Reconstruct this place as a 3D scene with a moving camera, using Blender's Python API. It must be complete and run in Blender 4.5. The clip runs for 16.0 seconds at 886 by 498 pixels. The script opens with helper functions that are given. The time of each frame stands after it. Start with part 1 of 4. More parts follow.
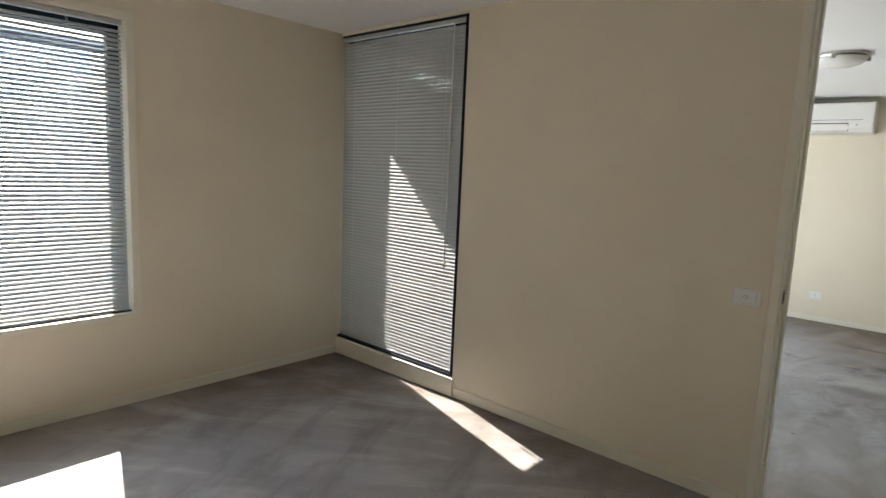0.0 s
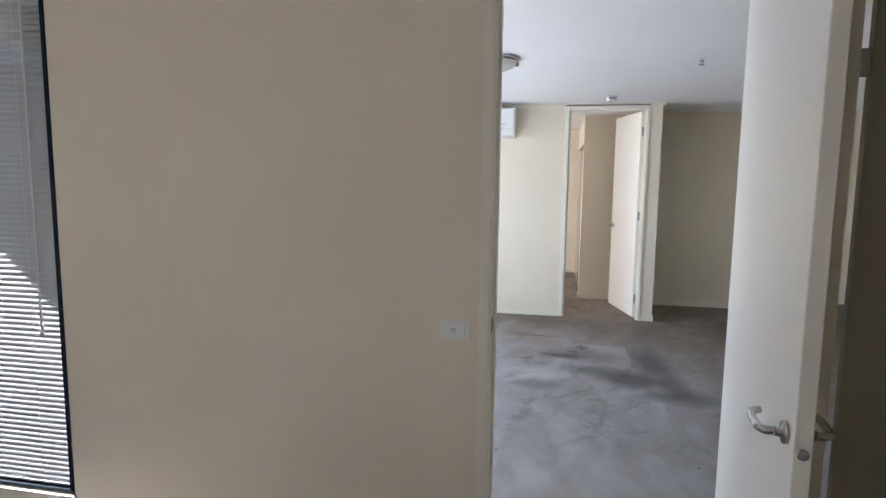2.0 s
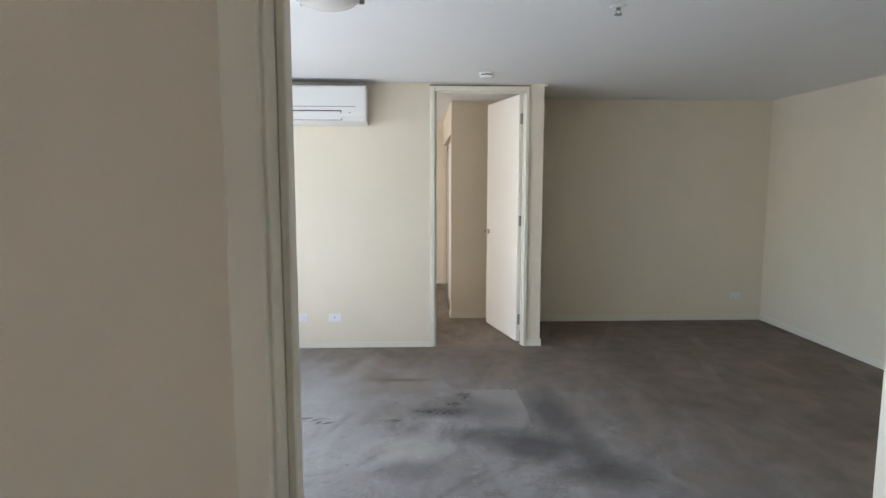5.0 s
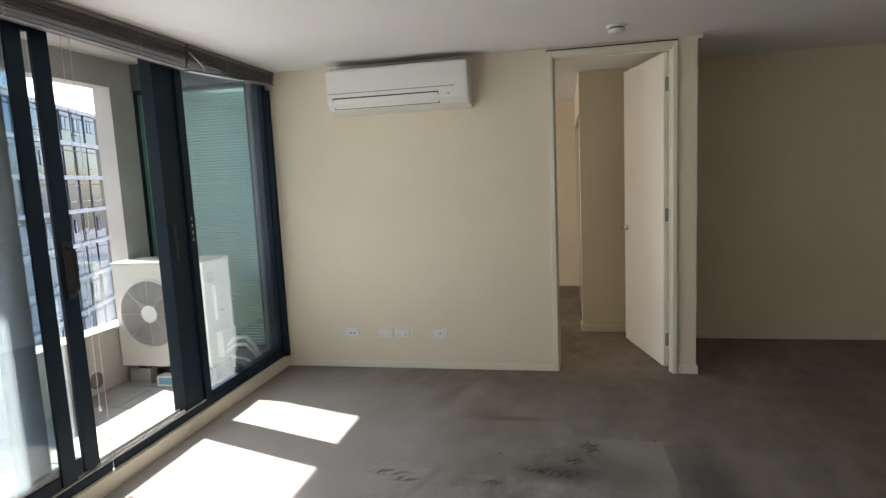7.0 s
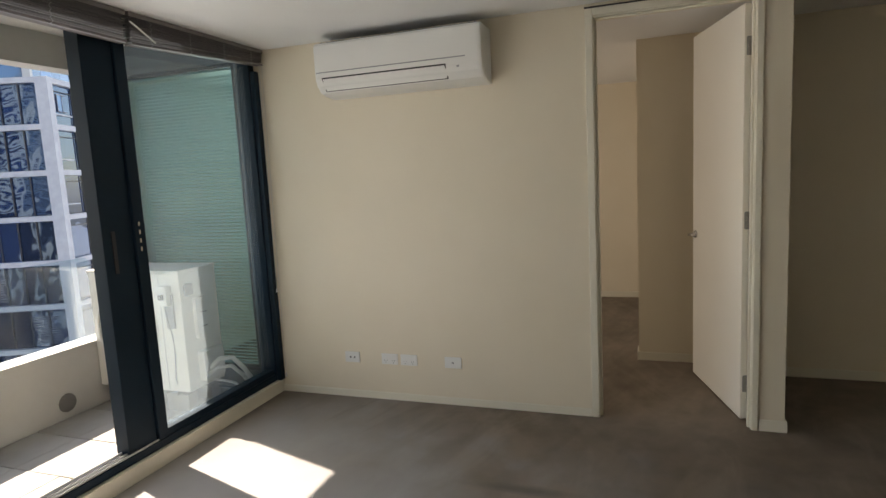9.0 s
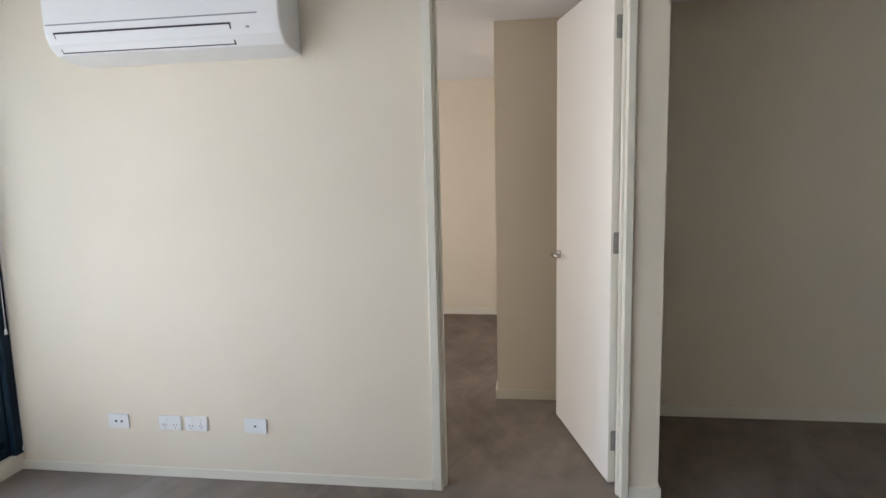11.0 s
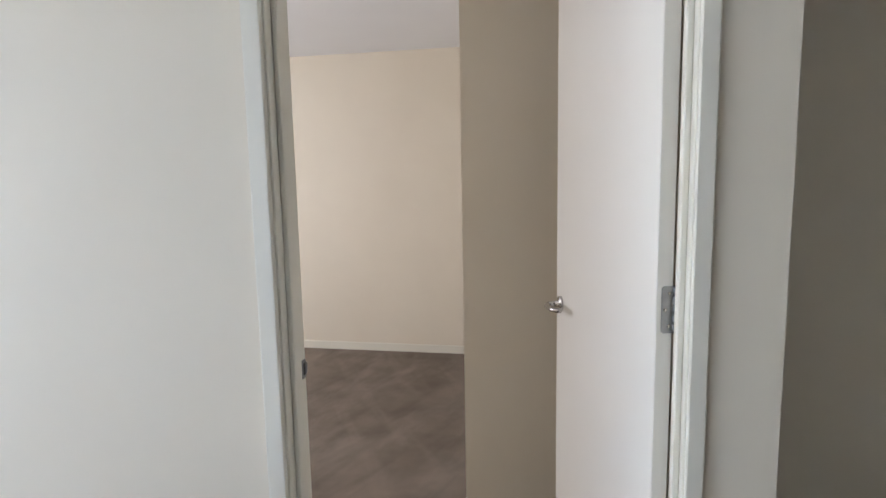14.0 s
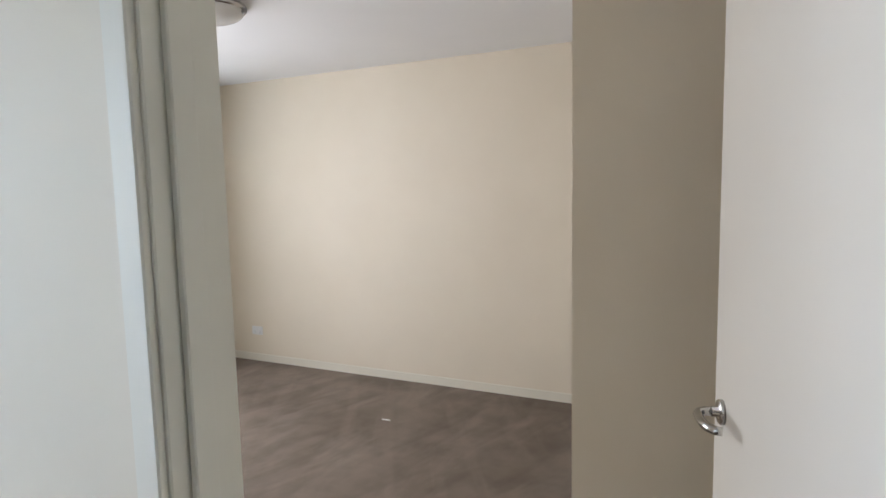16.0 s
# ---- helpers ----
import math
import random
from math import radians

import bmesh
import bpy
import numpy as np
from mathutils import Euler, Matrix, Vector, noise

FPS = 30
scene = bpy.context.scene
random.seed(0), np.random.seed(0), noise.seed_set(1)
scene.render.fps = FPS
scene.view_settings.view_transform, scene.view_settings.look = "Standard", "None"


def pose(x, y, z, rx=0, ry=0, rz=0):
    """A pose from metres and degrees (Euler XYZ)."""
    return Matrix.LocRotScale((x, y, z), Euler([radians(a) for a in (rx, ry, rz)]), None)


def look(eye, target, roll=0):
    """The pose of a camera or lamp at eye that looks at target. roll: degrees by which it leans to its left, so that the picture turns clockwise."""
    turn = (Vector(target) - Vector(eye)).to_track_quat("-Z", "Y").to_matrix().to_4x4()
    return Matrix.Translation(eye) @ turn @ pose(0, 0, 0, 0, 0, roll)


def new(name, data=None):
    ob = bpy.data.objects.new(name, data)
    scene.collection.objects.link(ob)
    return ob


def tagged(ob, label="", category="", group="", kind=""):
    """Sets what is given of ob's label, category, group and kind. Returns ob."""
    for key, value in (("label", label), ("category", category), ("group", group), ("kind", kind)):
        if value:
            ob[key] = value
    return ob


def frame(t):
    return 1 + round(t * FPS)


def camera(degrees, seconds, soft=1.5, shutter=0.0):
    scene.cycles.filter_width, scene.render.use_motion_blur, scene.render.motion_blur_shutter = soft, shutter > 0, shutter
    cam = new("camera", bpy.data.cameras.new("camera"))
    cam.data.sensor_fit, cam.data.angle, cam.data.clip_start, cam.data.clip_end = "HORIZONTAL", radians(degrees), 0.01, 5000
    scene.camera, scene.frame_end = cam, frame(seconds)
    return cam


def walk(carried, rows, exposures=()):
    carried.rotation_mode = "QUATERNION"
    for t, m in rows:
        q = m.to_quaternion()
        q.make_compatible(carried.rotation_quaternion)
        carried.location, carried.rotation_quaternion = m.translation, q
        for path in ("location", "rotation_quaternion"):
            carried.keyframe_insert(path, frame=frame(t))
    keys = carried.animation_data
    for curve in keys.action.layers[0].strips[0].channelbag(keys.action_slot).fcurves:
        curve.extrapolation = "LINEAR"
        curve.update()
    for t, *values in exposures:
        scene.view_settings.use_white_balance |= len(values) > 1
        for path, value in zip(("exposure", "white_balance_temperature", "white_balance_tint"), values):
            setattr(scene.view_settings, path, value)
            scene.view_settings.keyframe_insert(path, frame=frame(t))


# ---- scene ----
cam = camera(74.3, 16.0)
PATH = [
    (0, (0.047, -0.439, 1.521), (-1.278, 1.034, 1.245), 2.5),
    (0.5, (-0.058, -0.267, 1.521), (-1.237, 1.326, 1.254), 2.3),
    (1, (-0.097, -0.079, 1.55), (-1.128, 1.615, 1.295), 1.8),
    (1.5, (-0.223, 0.112, 1.565), (-0.953, 1.96, 1.339), 0.8),
    (2, (-0.292, 0.295, 1.562), (-0.676, 2.244, 1.328), 0.7),
    (2.2, (-0.306, 0.396, 1.544), (-0.591, 2.361, 1.309), 0.6),
    (2.6, (-0.304, 0.584, 1.539), (-0.467, 2.562, 1.298), 0.6),
    (3, (-0.309, 0.775, 1.54), (-0.399, 2.759, 1.3), 0.3),
    (3.5, (-0.361, 1.035, 1.532), (-0.335, 3.021, 1.297), 0.4),
    (4, (-0.38, 1.26, 1.551), (-0.291, 3.246, 1.33), 0.2),
    (6.3, (-0.235, 2.384, 1.538), (-0.236, 4.369, 1.299), -1.5),
    (6.5, (-0.206, 2.466, 1.544), (-0.305, 4.449, 1.308), -1.8),
    (7, (-0.143, 2.66, 1.539), (-0.553, 4.602, 1.293), -2.7),
    (7.5, (-0.129, 2.904, 1.54), (-0.683, 4.81, 1.296), -3.2),
    (8, (-0.075, 3.148, 1.54), (-0.641, 5.049, 1.289), -3.3),
    (8.5, (0.014, 3.379, 1.554), (-0.602, 5.265, 1.301), -3.2),
    (9, (0.074, 3.603, 1.523), (-0.587, 5.474, 1.27), -3.0),
    (9.5, (0.108, 3.866, 1.534), (-0.499, 5.753, 1.268), -2.5),
    (9.6, (0.094, 3.896, 1.535), (-0.458, 5.799, 1.261), -2.5),
    (10, (0.141, 4.07, 1.545), (-0.27, 6.008, 1.265), -1.6),
    (10.2, (0.158, 4.158, 1.543), (-0.216, 6.103, 1.262), -1.5),
    (12.3, (0.264, 5.211, 1.508), (0.039, 7.183, 1.265), -1.0),
    (12.5, (0.315, 5.326, 1.51), (0.066, 7.295, 1.265), -1.0),
    (13, (0.356, 5.552, 1.482), (0.087, 7.519, 1.241), -0.6),
    (14, (0.371, 5.995, 1.468), (-0.007, 7.943, 1.212), -1.1),
    (14.5, (0.439, 6.189, 1.461), (-0.086, 8.101, 1.205), -1.5),
    (15, (0.491, 6.366, 1.459), (-0.275, 8.194, 1.189), -1.9),
    (15.5, (0.443, 6.534, 1.456), (-0.407, 8.325, 1.191), -1.7),
    (16, (0.374, 6.673, 1.496), (-0.477, 8.471, 1.291), -1.2),
]
EXPOSURES = [
    (0.0, 2.75, 7050, 10), (0.6, 2.84, 6680, 10), (1.0, 3.06, 6350, 9), (1.5, 3.22, 6120, 17), (2.0, 3.08, 6120, 16), (3.0, 3.04, 6150, 12), (4.0, 2.98, 6160, 12),
    (6.3, 2.35, 7100, 14), (7.0, 1.95, 7500, 13), (9.0, 1.74, 7900, 14), (9.5, 1.9, 7550, 14), (10.0, 2.24, 6980, 16),
    (12.5, 2.76, 6250, 16), (14.0, 2.73, 6030, 16), (15.0, 2.67, 6130, 16), (16.0, 2.68, 5960, 13),
]
walk(cam, [(t, look(eye, target, roll)) for t, eye, target, roll in PATH], EXPOSURES)

# ---------------------------------------------------------------- light
world = bpy.data.worlds.new("world")
scene.world = world
world.use_nodes = True
_nt = world.node_tree
_sky = _nt.nodes.new("ShaderNodeTexSky")
_sky.sky_type = 'NISHITA'
_sky.sun_disc = False
SUN_ELEV = 43.5
SUN_TRAVEL = (0.955, -0.296)          # plan direction in which the light travels
_sky.sun_elevation = radians(SUN_ELEV)
_sky.sun_rotation = math.atan2(-SUN_TRAVEL[0], -SUN_TRAVEL[1])
_nt.nodes["Background"].inputs[1].default_value = 0.15
_nt.links.new(_sky.outputs[0], _nt.nodes["Background"].inputs[0])

sun_data = bpy.data.lights.new("sun", 'SUN')
sun_data.energy = 5.0
sun_data.angle = radians(0.5)
sun_data.color = (1.0, 0.98, 0.95)
sun = new("sun", sun_data)
_c = math.cos(radians(SUN_ELEV))
_d = Vector((SUN_TRAVEL[0] * _c, SUN_TRAVEL[1] * _c, -math.sin(radians(SUN_ELEV))))
sun.rotation_euler = _d.to_track_quat('-Z', 'Y').to_euler()


def window_lamp(name, eye, target, w, h, watts, colour=(0.88, 0.95, 1.0)):
    """Area lamp set at a window, which stands in for sky light."""
    d = bpy.data.lights.new(name, 'AREA')
    d.shape, d.size, d.size_y, d.energy, d.color = 'RECTANGLE', w, h, watts, colour
    ob = new(name, d)
    ob.matrix_world = look(eye, target)
    return ob


window_lamp("sky_light_bedroom", (-3.655, -0.60, 1.43), (0, -0.60, 1.2), 1.4, 1.6, 0.15, (0.80, 0.90, 1.0))
# added fill lamp, on the room side of a closed blind out of view
window_lamp("fill_light_second_bedroom", (-3.58, 8.55, 1.40), (0, 8.5, 1.2), 1.5, 1.6, 8.6, (1.0, 0.965, 0.94))
window_lamp("sky_light_living", (-2.46, 4.60, 1.28), (0, 4.60, 1.2), 3.6, 2.1, 5.8, (0.80, 0.89, 1.0))


# ---------------------------------------------------------------- materials
def material(name, rough=0.6, metal=0.0, spec=0.5):
    m = bpy.data.materials.new(name)
    m.use_nodes = True
    b = m.node_tree.nodes["Principled BSDF"]
    b.inputs["Roughness"].default_value = rough
    b.inputs["Metallic"].default_value = metal
    b.inputs["Specular IOR Level"].default_value = spec
    return m, m.node_tree, b


def mix_noise(nt, b, c1, c2, scale, detail=3.0, lo=0.35, hi=0.65, coords="Object", rough=0.55):
    """Base colour that wanders between c1 and c2."""
    tc = nt.nodes.new("ShaderNodeTexCoord")
    n = nt.nodes.new("ShaderNodeTexNoise")
    n.inputs["Scale"].default_value = scale
    n.inputs["Detail"].default_value = detail
    n.inputs["Roughness"].default_value = rough
    r = nt.nodes.new("ShaderNodeMapRange")
    r.inputs["From Min"].default_value, r.inputs["From Max"].default_value = lo, hi
    m = nt.nodes.new("ShaderNodeMix")
    m.data_type = 'RGBA'
    m.inputs["A"].default_value, m.inputs["B"].default_value = (*c1, 1), (*c2, 1)
    nt.links.new(tc.outputs[coords], n.inputs["Vector"])
    nt.links.new(n.outputs["Fac"], r.inputs["Value"])
    nt.links.new(r.outputs["Result"], m.inputs["Factor"])
    nt.links.new(m.outputs["Result"], b.inputs["Base Color"])
    return tc, m


def bump(nt, b, scale, strength, dist=0.002, coords="Object", detail=4.0):
    tc = nt.nodes.new("ShaderNodeTexCoord")
    n = nt.nodes.new("ShaderNodeTexNoise")
    n.inputs["Scale"].default_value, n.inputs["Detail"].default_value = scale, detail
    k = nt.nodes.new("ShaderNodeBump")
    k.inputs["Strength"].default_value, k.inputs["Distance"].default_value = strength, dist
    nt.links.new(tc.outputs[coords], n.inputs["Vector"])
    nt.links.new(n.outputs["Fac"], k.inputs["Height"])
    nt.links.new(k.outputs["Normal"], b.inputs["Normal"])


def paint(name, c, rough=0.5, var=0.03, bumpy=0.08, spec=0.4):
    m, nt, b = material(name, rough, 0.0, spec)
    c2 = tuple(max(0, v - var) for v in c)
    mix_noise(nt, b, c, c2, 1.7, 4.0)
    bump(nt, b, 90, bumpy, 0.001)
    return m


def metal(name, c, rough):
    m, nt, b = material(name, rough, 1.0)
    mix_noise(nt, b, c, tuple(v * 0.85 for v in c), 30)
    return m


M_WALL = paint("cream_wall_paint", (0.80, 0.723, 0.59), 0.55, 0.03)
M_CEIL = paint("white_ceiling_paint", (0.85, 0.855, 0.86), 0.7, 0.02)
M_TRIM = paint("white_gloss_trim", (0.81, 0.77, 0.66), 0.36, 0.03, 0.012, 0.5)
M_DOOR = paint("white_door_paint", (0.80, 0.77, 0.70), 0.35, 0.02, 0.05, 0.5)
# darkened to carry the shade behind the open bedroom door
M_CUPBOARD_SHADE = paint("taupe_shade_cupboard_paint", (0.36, 0.33, 0.26), 0.45, 0.03, 0.04)
M_PLASTIC = paint("white_plastic", (0.82, 0.82, 0.80), 0.35, 0.02, 0.02)
M_PLASTIC_OLD = paint("aged_white_plastic", (0.75, 0.74, 0.70), 0.4, 0.04, 0.02)
M_SLOT = paint("dark_slot", (0.03, 0.03, 0.035), 0.5, 0.01)
M_GREYPL = paint("grey_plastic", (0.35, 0.36, 0.38), 0.45, 0.04)
M_BLACK = paint("black_aluminium", (0.006, 0.019, 0.034), 0.5, 0.003, 0.03, 0.2)
M_RENDER = paint("painted_concrete_render", (0.52, 0.51, 0.49), 0.8, 0.08, 0.3)
M_UNIT = paint("cream_enamelled_steel", (0.74, 0.72, 0.66), 0.4, 0.04, 0.03)
M_STEEL = metal("zinc_steel", (0.33, 0.33, 0.33), 0.32)
M_TRACK = paint("worn_aluminium_track", (0.46, 0.47, 0.48), 0.4, 0.06, 0.03)
M_CHROME = metal("brushed_chrome", (0.58, 0.57, 0.55), 0.2)
M_SLAT = paint("silver_blind_slat", (0.53, 0.55, 0.56), 0.35, 0.03, 0.02)
M_SLAT_PALE = paint("pale_blind_slat", (0.82, 0.84, 0.83), 0.4, 0.02, 0.02)
M_SLAT_DARK = paint("grey_venetian_slat", (0.20, 0.185, 0.19), 0.4, 0.03, 0.03)
M_CORD = paint("pale_cord", (0.7, 0.7, 0.68), 0.6, 0.02)
M_GREYWALL = paint("blue_grey_cladding", (0.10, 0.12, 0.14), 0.5, 0.02)


def carpet_material():
    m, nt, b = material("worn_grey_carpet", 0.95, 0.0, 0.1)
    tc, mx = mix_noise(nt, b, (0.185, 0.152, 0.121), (0.250, 0.208, 0.170), 1.1, 6.0, 0.36, 0.66, "Object", 0.6)
    n = nt.nodes.new("ShaderNodeTexNoise")
    n.inputs["Scale"].default_value, n.inputs["Detail"].default_value = 5.5, 6.0
    r = nt.nodes.new("ShaderNodeMapRange")
    r.inputs["From Min"].default_value, r.inputs["From Max"].default_value = 0.42, 0.68
    r.inputs["To Min"].default_value, r.inputs["To Max"].default_value = 1.04, 0.86
    g = nt.nodes.new("ShaderNodeTexNoise")
    g.inputs["Scale"].default_value, g.inputs["Detail"].default_value = 260, 2.0
    rg = nt.nodes.new("ShaderNodeMapRange")
    rg.inputs["To Min"].default_value, rg.inputs["To Max"].default_value = 0.72, 1.28
    for q in (n, g):
        nt.links.new(tc.outputs["Object"], q.inputs["Vector"])
    nt.links.new(n.outputs["Fac"], r.inputs["Value"])
    nt.links.new(g.outputs["Fac"], rg.inputs["Value"])
    p = nt.nodes.new("ShaderNodeMath")
    p.operation = 'MULTIPLY'
    nt.links.new(r.outputs["Result"], p.inputs[0])
    nt.links.new(rg.outputs["Result"], p.inputs[1])
    s = nt.nodes.new("ShaderNodeVectorMath")
    s.operation = 'SCALE'
    nt.links.new(mx.outputs["Result"], s.inputs[0])
    nt.links.new(p.outputs[0], s.inputs["Scale"])
    nt.links.new(s.outputs["Vector"], b.inputs["Base Color"])
    # trodden grey area and a rectangular mark in the living room, by plan position
    sep = nt.nodes.new("ShaderNodeSeparateXYZ")
    nt.links.new(tc.outputs["Object"], sep.inputs[0])
    wob = nt.nodes.new("ShaderNodeTexNoise")
    wob.inputs["Scale"].default_value, wob.inputs["Detail"].default_value = 2.2, 5.0
    nt.links.new(tc.outputs["Object"], wob.inputs["Vector"])

    def calc(op, a, c=None, clamp=False):
        q = nt.nodes.new("ShaderNodeMath")
        q.operation, q.use_clamp = op, clamp
        for i, v in enumerate((a, c)):
            if v is None:
                continue
            if isinstance(v, (int, float)):
                q.inputs[i].default_value = v
            else:
                nt.links.new(v, q.inputs[i])
        return q.outputs[0]

    def blob(cx, cy, rx, ry, soft, wobble):
        """1 inside an ellipse with a ragged edge."""
        dx = calc('DIVIDE', calc('SUBTRACT', sep.outputs[0], cx), rx)
        dy = calc('DIVIDE', calc('SUBTRACT', sep.outputs[1], cy), ry)
        d = calc('SQRT', calc('ADD', calc('MULTIPLY', dx, dx), calc('MULTIPLY', dy, dy)))
        d = calc('ADD', d, calc('MULTIPLY', calc('SUBTRACT', wob.outputs["Fac"], 0.5), wobble))
        return calc('DIVIDE', calc('SUBTRACT', 1.0 + soft, d), 2 * soft, True)

    def tint(src, fac, colour, amount):
        q = nt.nodes.new("ShaderNodeMix")
        q.data_type = 'RGBA'
        nt.links.new(src, q.inputs["A"])
        q.inputs["B"].default_value = (*colour, 1)
        nt.links.new(calc('MULTIPLY', fac, amount), q.inputs["Factor"])
        return q.outputs["Result"]

    def streaks(ang, sx, sy, cut, width, detail=4.0, rough=0.6, warp=0.6):
        """0 to 1 where a noise drawn out along one way passes cut."""
        mp = nt.nodes.new("ShaderNodeMapping")
        mp.vector_type = 'TEXTURE'
        mp.inputs["Rotation"].default_value = (0, 0, radians(ang))
        mp.inputs["Scale"].default_value = (sx, sy, 1)
        nt.links.new(tc.outputs["Object"], mp.inputs["Vector"])
        tn = nt.nodes.new("ShaderNodeTexNoise")
        tn.inputs["Scale"].default_value, tn.inputs["Detail"].default_value = 1.0, detail
        tn.inputs["Distortion"].default_value, tn.inputs["Roughness"].default_value = warp, rough
        nt.links.new(mp.outputs["Vector"], tn.inputs["Vector"])
        return calc('DIVIDE', calc('SUBTRACT', tn.outputs["Fac"], cut), width, True)

    col = s.outputs["Vector"]
    # nap brushed both ways, all rooms
    col = tint(col, streaks(80, 0.9, 0.30, 0.50, 0.2), (0.33, 0.285, 0.24), 0.45)
    col = tint(col, streaks(15, 1.2, 0.35, 0.52, 0.2), (0.145, 0.118, 0.095), 0.3)
    # trodden grey middle of the living room
    worn = blob(-0.4, 4.3, 1.75, 1.75, 0.38, 1.2)
    col = tint(col, worn, (0.285, 0.278, 0.282), 0.72)
    # paler towards the glazing: window light put into the carpet colour
    col = tint(col, blob(-1.8, 5.3, 1.0, 1.6, 0.4, 0.8), (0.38, 0.375, 0.38), 0.65)
    core = blob(0.0, 4.8, 1.15, 1.15, 0.35, 1.2)
    col = tint(col, calc('MULTIPLY', streaks(96, 0.60, 0.30, 0.48, 0.2, 5.0, 0.55), worn), (0.39, 0.38, 0.385), 0.6)
    col = tint(col, calc('MULTIPLY', streaks(60, 0.45, 0.26, 0.50, 0.18, 6.0, 0.62), core), (0.135, 0.126, 0.122), 0.6)
    col = tint(col, calc('MULTIPLY', streaks(20, 0.12, 0.08, 0.56, 0.10, 8.0, 0.75), core), (0.10, 0.093, 0.090), 0.4)
    col = tint(col, calc('MULTIPLY', streaks(150, 0.07, 0.05, 0.56, 0.10, 8.0, 0.75), core), (0.46, 0.45, 0.45), 0.35)
    # pale rectangular mark with one straight edge
    ex = calc('SUBTRACT', 0.372, calc('MULTIPLY', calc('SUBTRACT', wob.outputs["Fac"], 0.5), 0.05))
    inx = calc('MULTIPLY', calc('DIVIDE', calc('SUBTRACT', ex, sep.outputs[0]), 0.012, True), calc('DIVIDE', calc('ADD', sep.outputs[0], 0.10), 0.22, True))
    iny = calc('MULTIPLY', calc('DIVIDE', calc('SUBTRACT', 5.975, sep.outputs[1]), 0.02, True), calc('DIVIDE', calc('SUBTRACT', sep.outputs[1], 5.2), 0.45, True))
    mark = calc('MULTIPLY', inx, iny)
    col = tint(col, blob(0.52, 5.48, 0.13, 0.40, 0.6, 0.9), (0.105, 0.096, 0.090), 0.8)
    col = tint(col, mark, (0.33, 0.312, 0.29), 0.85)
    # stains: place, reach, strength
    for cx, cy, rx, ry, amount in ((-0.20, 5.56, 0.20, 0.09, 0.65), (0.33, 4.99, 0.24, 0.14, 0.7), (0.66, 4.68, 0.20, 0.13, 0.65), (0.16, 5.16, 0.30, 0.10, 0.5),
                                   (0.05, 5.60, 0.20, 0.20, 0.4), (-0.50, 6.20, 0.24, 0.04, 0.5), (0.62, 5.05, 0.10, 0.30, 0.5), (-0.45, 4.75, 0.16, 0.10, 0.4)):
        col = tint(col, blob(cx, cy, rx, ry, 0.5, 1.8), (0.080, 0.075, 0.073), amount)
    flecks = streaks(30, 0.055, 0.030, 0.47, 0.05, 3.0)
    for cx, cy, rx, ry in ((-0.03, 5.84, 0.05, 0.09), (-0.19, 5.545, 0.12, 0.04), (-0.32, 5.57, 0.07, 0.03), (-0.12, 5.68, 0.06, 0.04), (-1.08, 5.46, 0.10, 0.03), (-0.98, 5.40, 0.07, 0.025), (-0.55, 5.42, 0.07, 0.025)):
        col = tint(col, calc('MULTIPLY', blob(cx, cy, rx, ry, 0.4, 1.2), flecks), (0.045, 0.042, 0.041), 0.65)
    col = tint(col, blob(-0.42, 5.02, 0.20, 0.14, 0.5, 1.6), (0.42, 0.40, 0.37), 0.6)
    # bedroom: grey middle with brushed streaks, brown along the walls
    room1 = blob(-1.7, 0.6, 1.75, 1.55, 0.35, 0.9)
    col = tint(col, room1, (0.43, 0.42, 0.43), 0.8)
    col = tint(col, calc('MULTIPLY', streaks(35, 0.8, 0.24, 0.48, 0.18, 5.0), blob(-1.8, 0.7, 2.0, 1.75, 0.3, 0.8)), (0.54, 0.53, 0.535), 0.6)
    col = tint(col, calc('MULTIPLY', streaks(120, 0.8, 0.26, 0.50, 0.18, 5.0), blob(-1.8, 0.7, 2.0, 1.75, 0.3, 0.8)), (0.20, 0.18, 0.17), 0.55)
    # vacuum tracks in the nap, second bedroom
    room2 = blob(-1.2, 8.9, 2.6, 2.3, 0.2, 0.6)
    for ang, sx, sy, cut, colour, amount in ((118, 1.1, 0.16, 0.50, (0.30, 0.25, 0.205), 0.28), (70, 1.0, 0.17, 0.51, (0.11, 0.087, 0.068), 0.26)):
        col = tint(col, calc('MULTIPLY', streaks(ang, sx, sy, cut, 0.14, 3.0, 0.5, 0.4), room2), colour, amount)
    # specks of dirt
    vor = nt.nodes.new("ShaderNodeTexVoronoi")
    vor.inputs["Scale"].default_value = 2.6
    nt.links.new(tc.outputs["Object"], vor.inputs["Vector"])
    col = tint(col, calc('LESS_THAN', calc('ADD', vor.outputs["Distance"], calc('MULTIPLY', g.outputs["Fac"], 0.05)), 0.052), (0.05, 0.045, 0.04), 0.6)
    nt.links.new(col, b.inputs["Base Color"])
    k = nt.nodes.new("ShaderNodeBump")
    k.inputs["Strength"].default_value, k.inputs["Distance"].default_value = 0.6, 0.004
    nt.links.new(g.outputs["Fac"], k.inputs["Height"])
    nt.links.new(k.outputs["Normal"], b.inputs["Normal"])
    return m


M_CARPET = carpet_material()


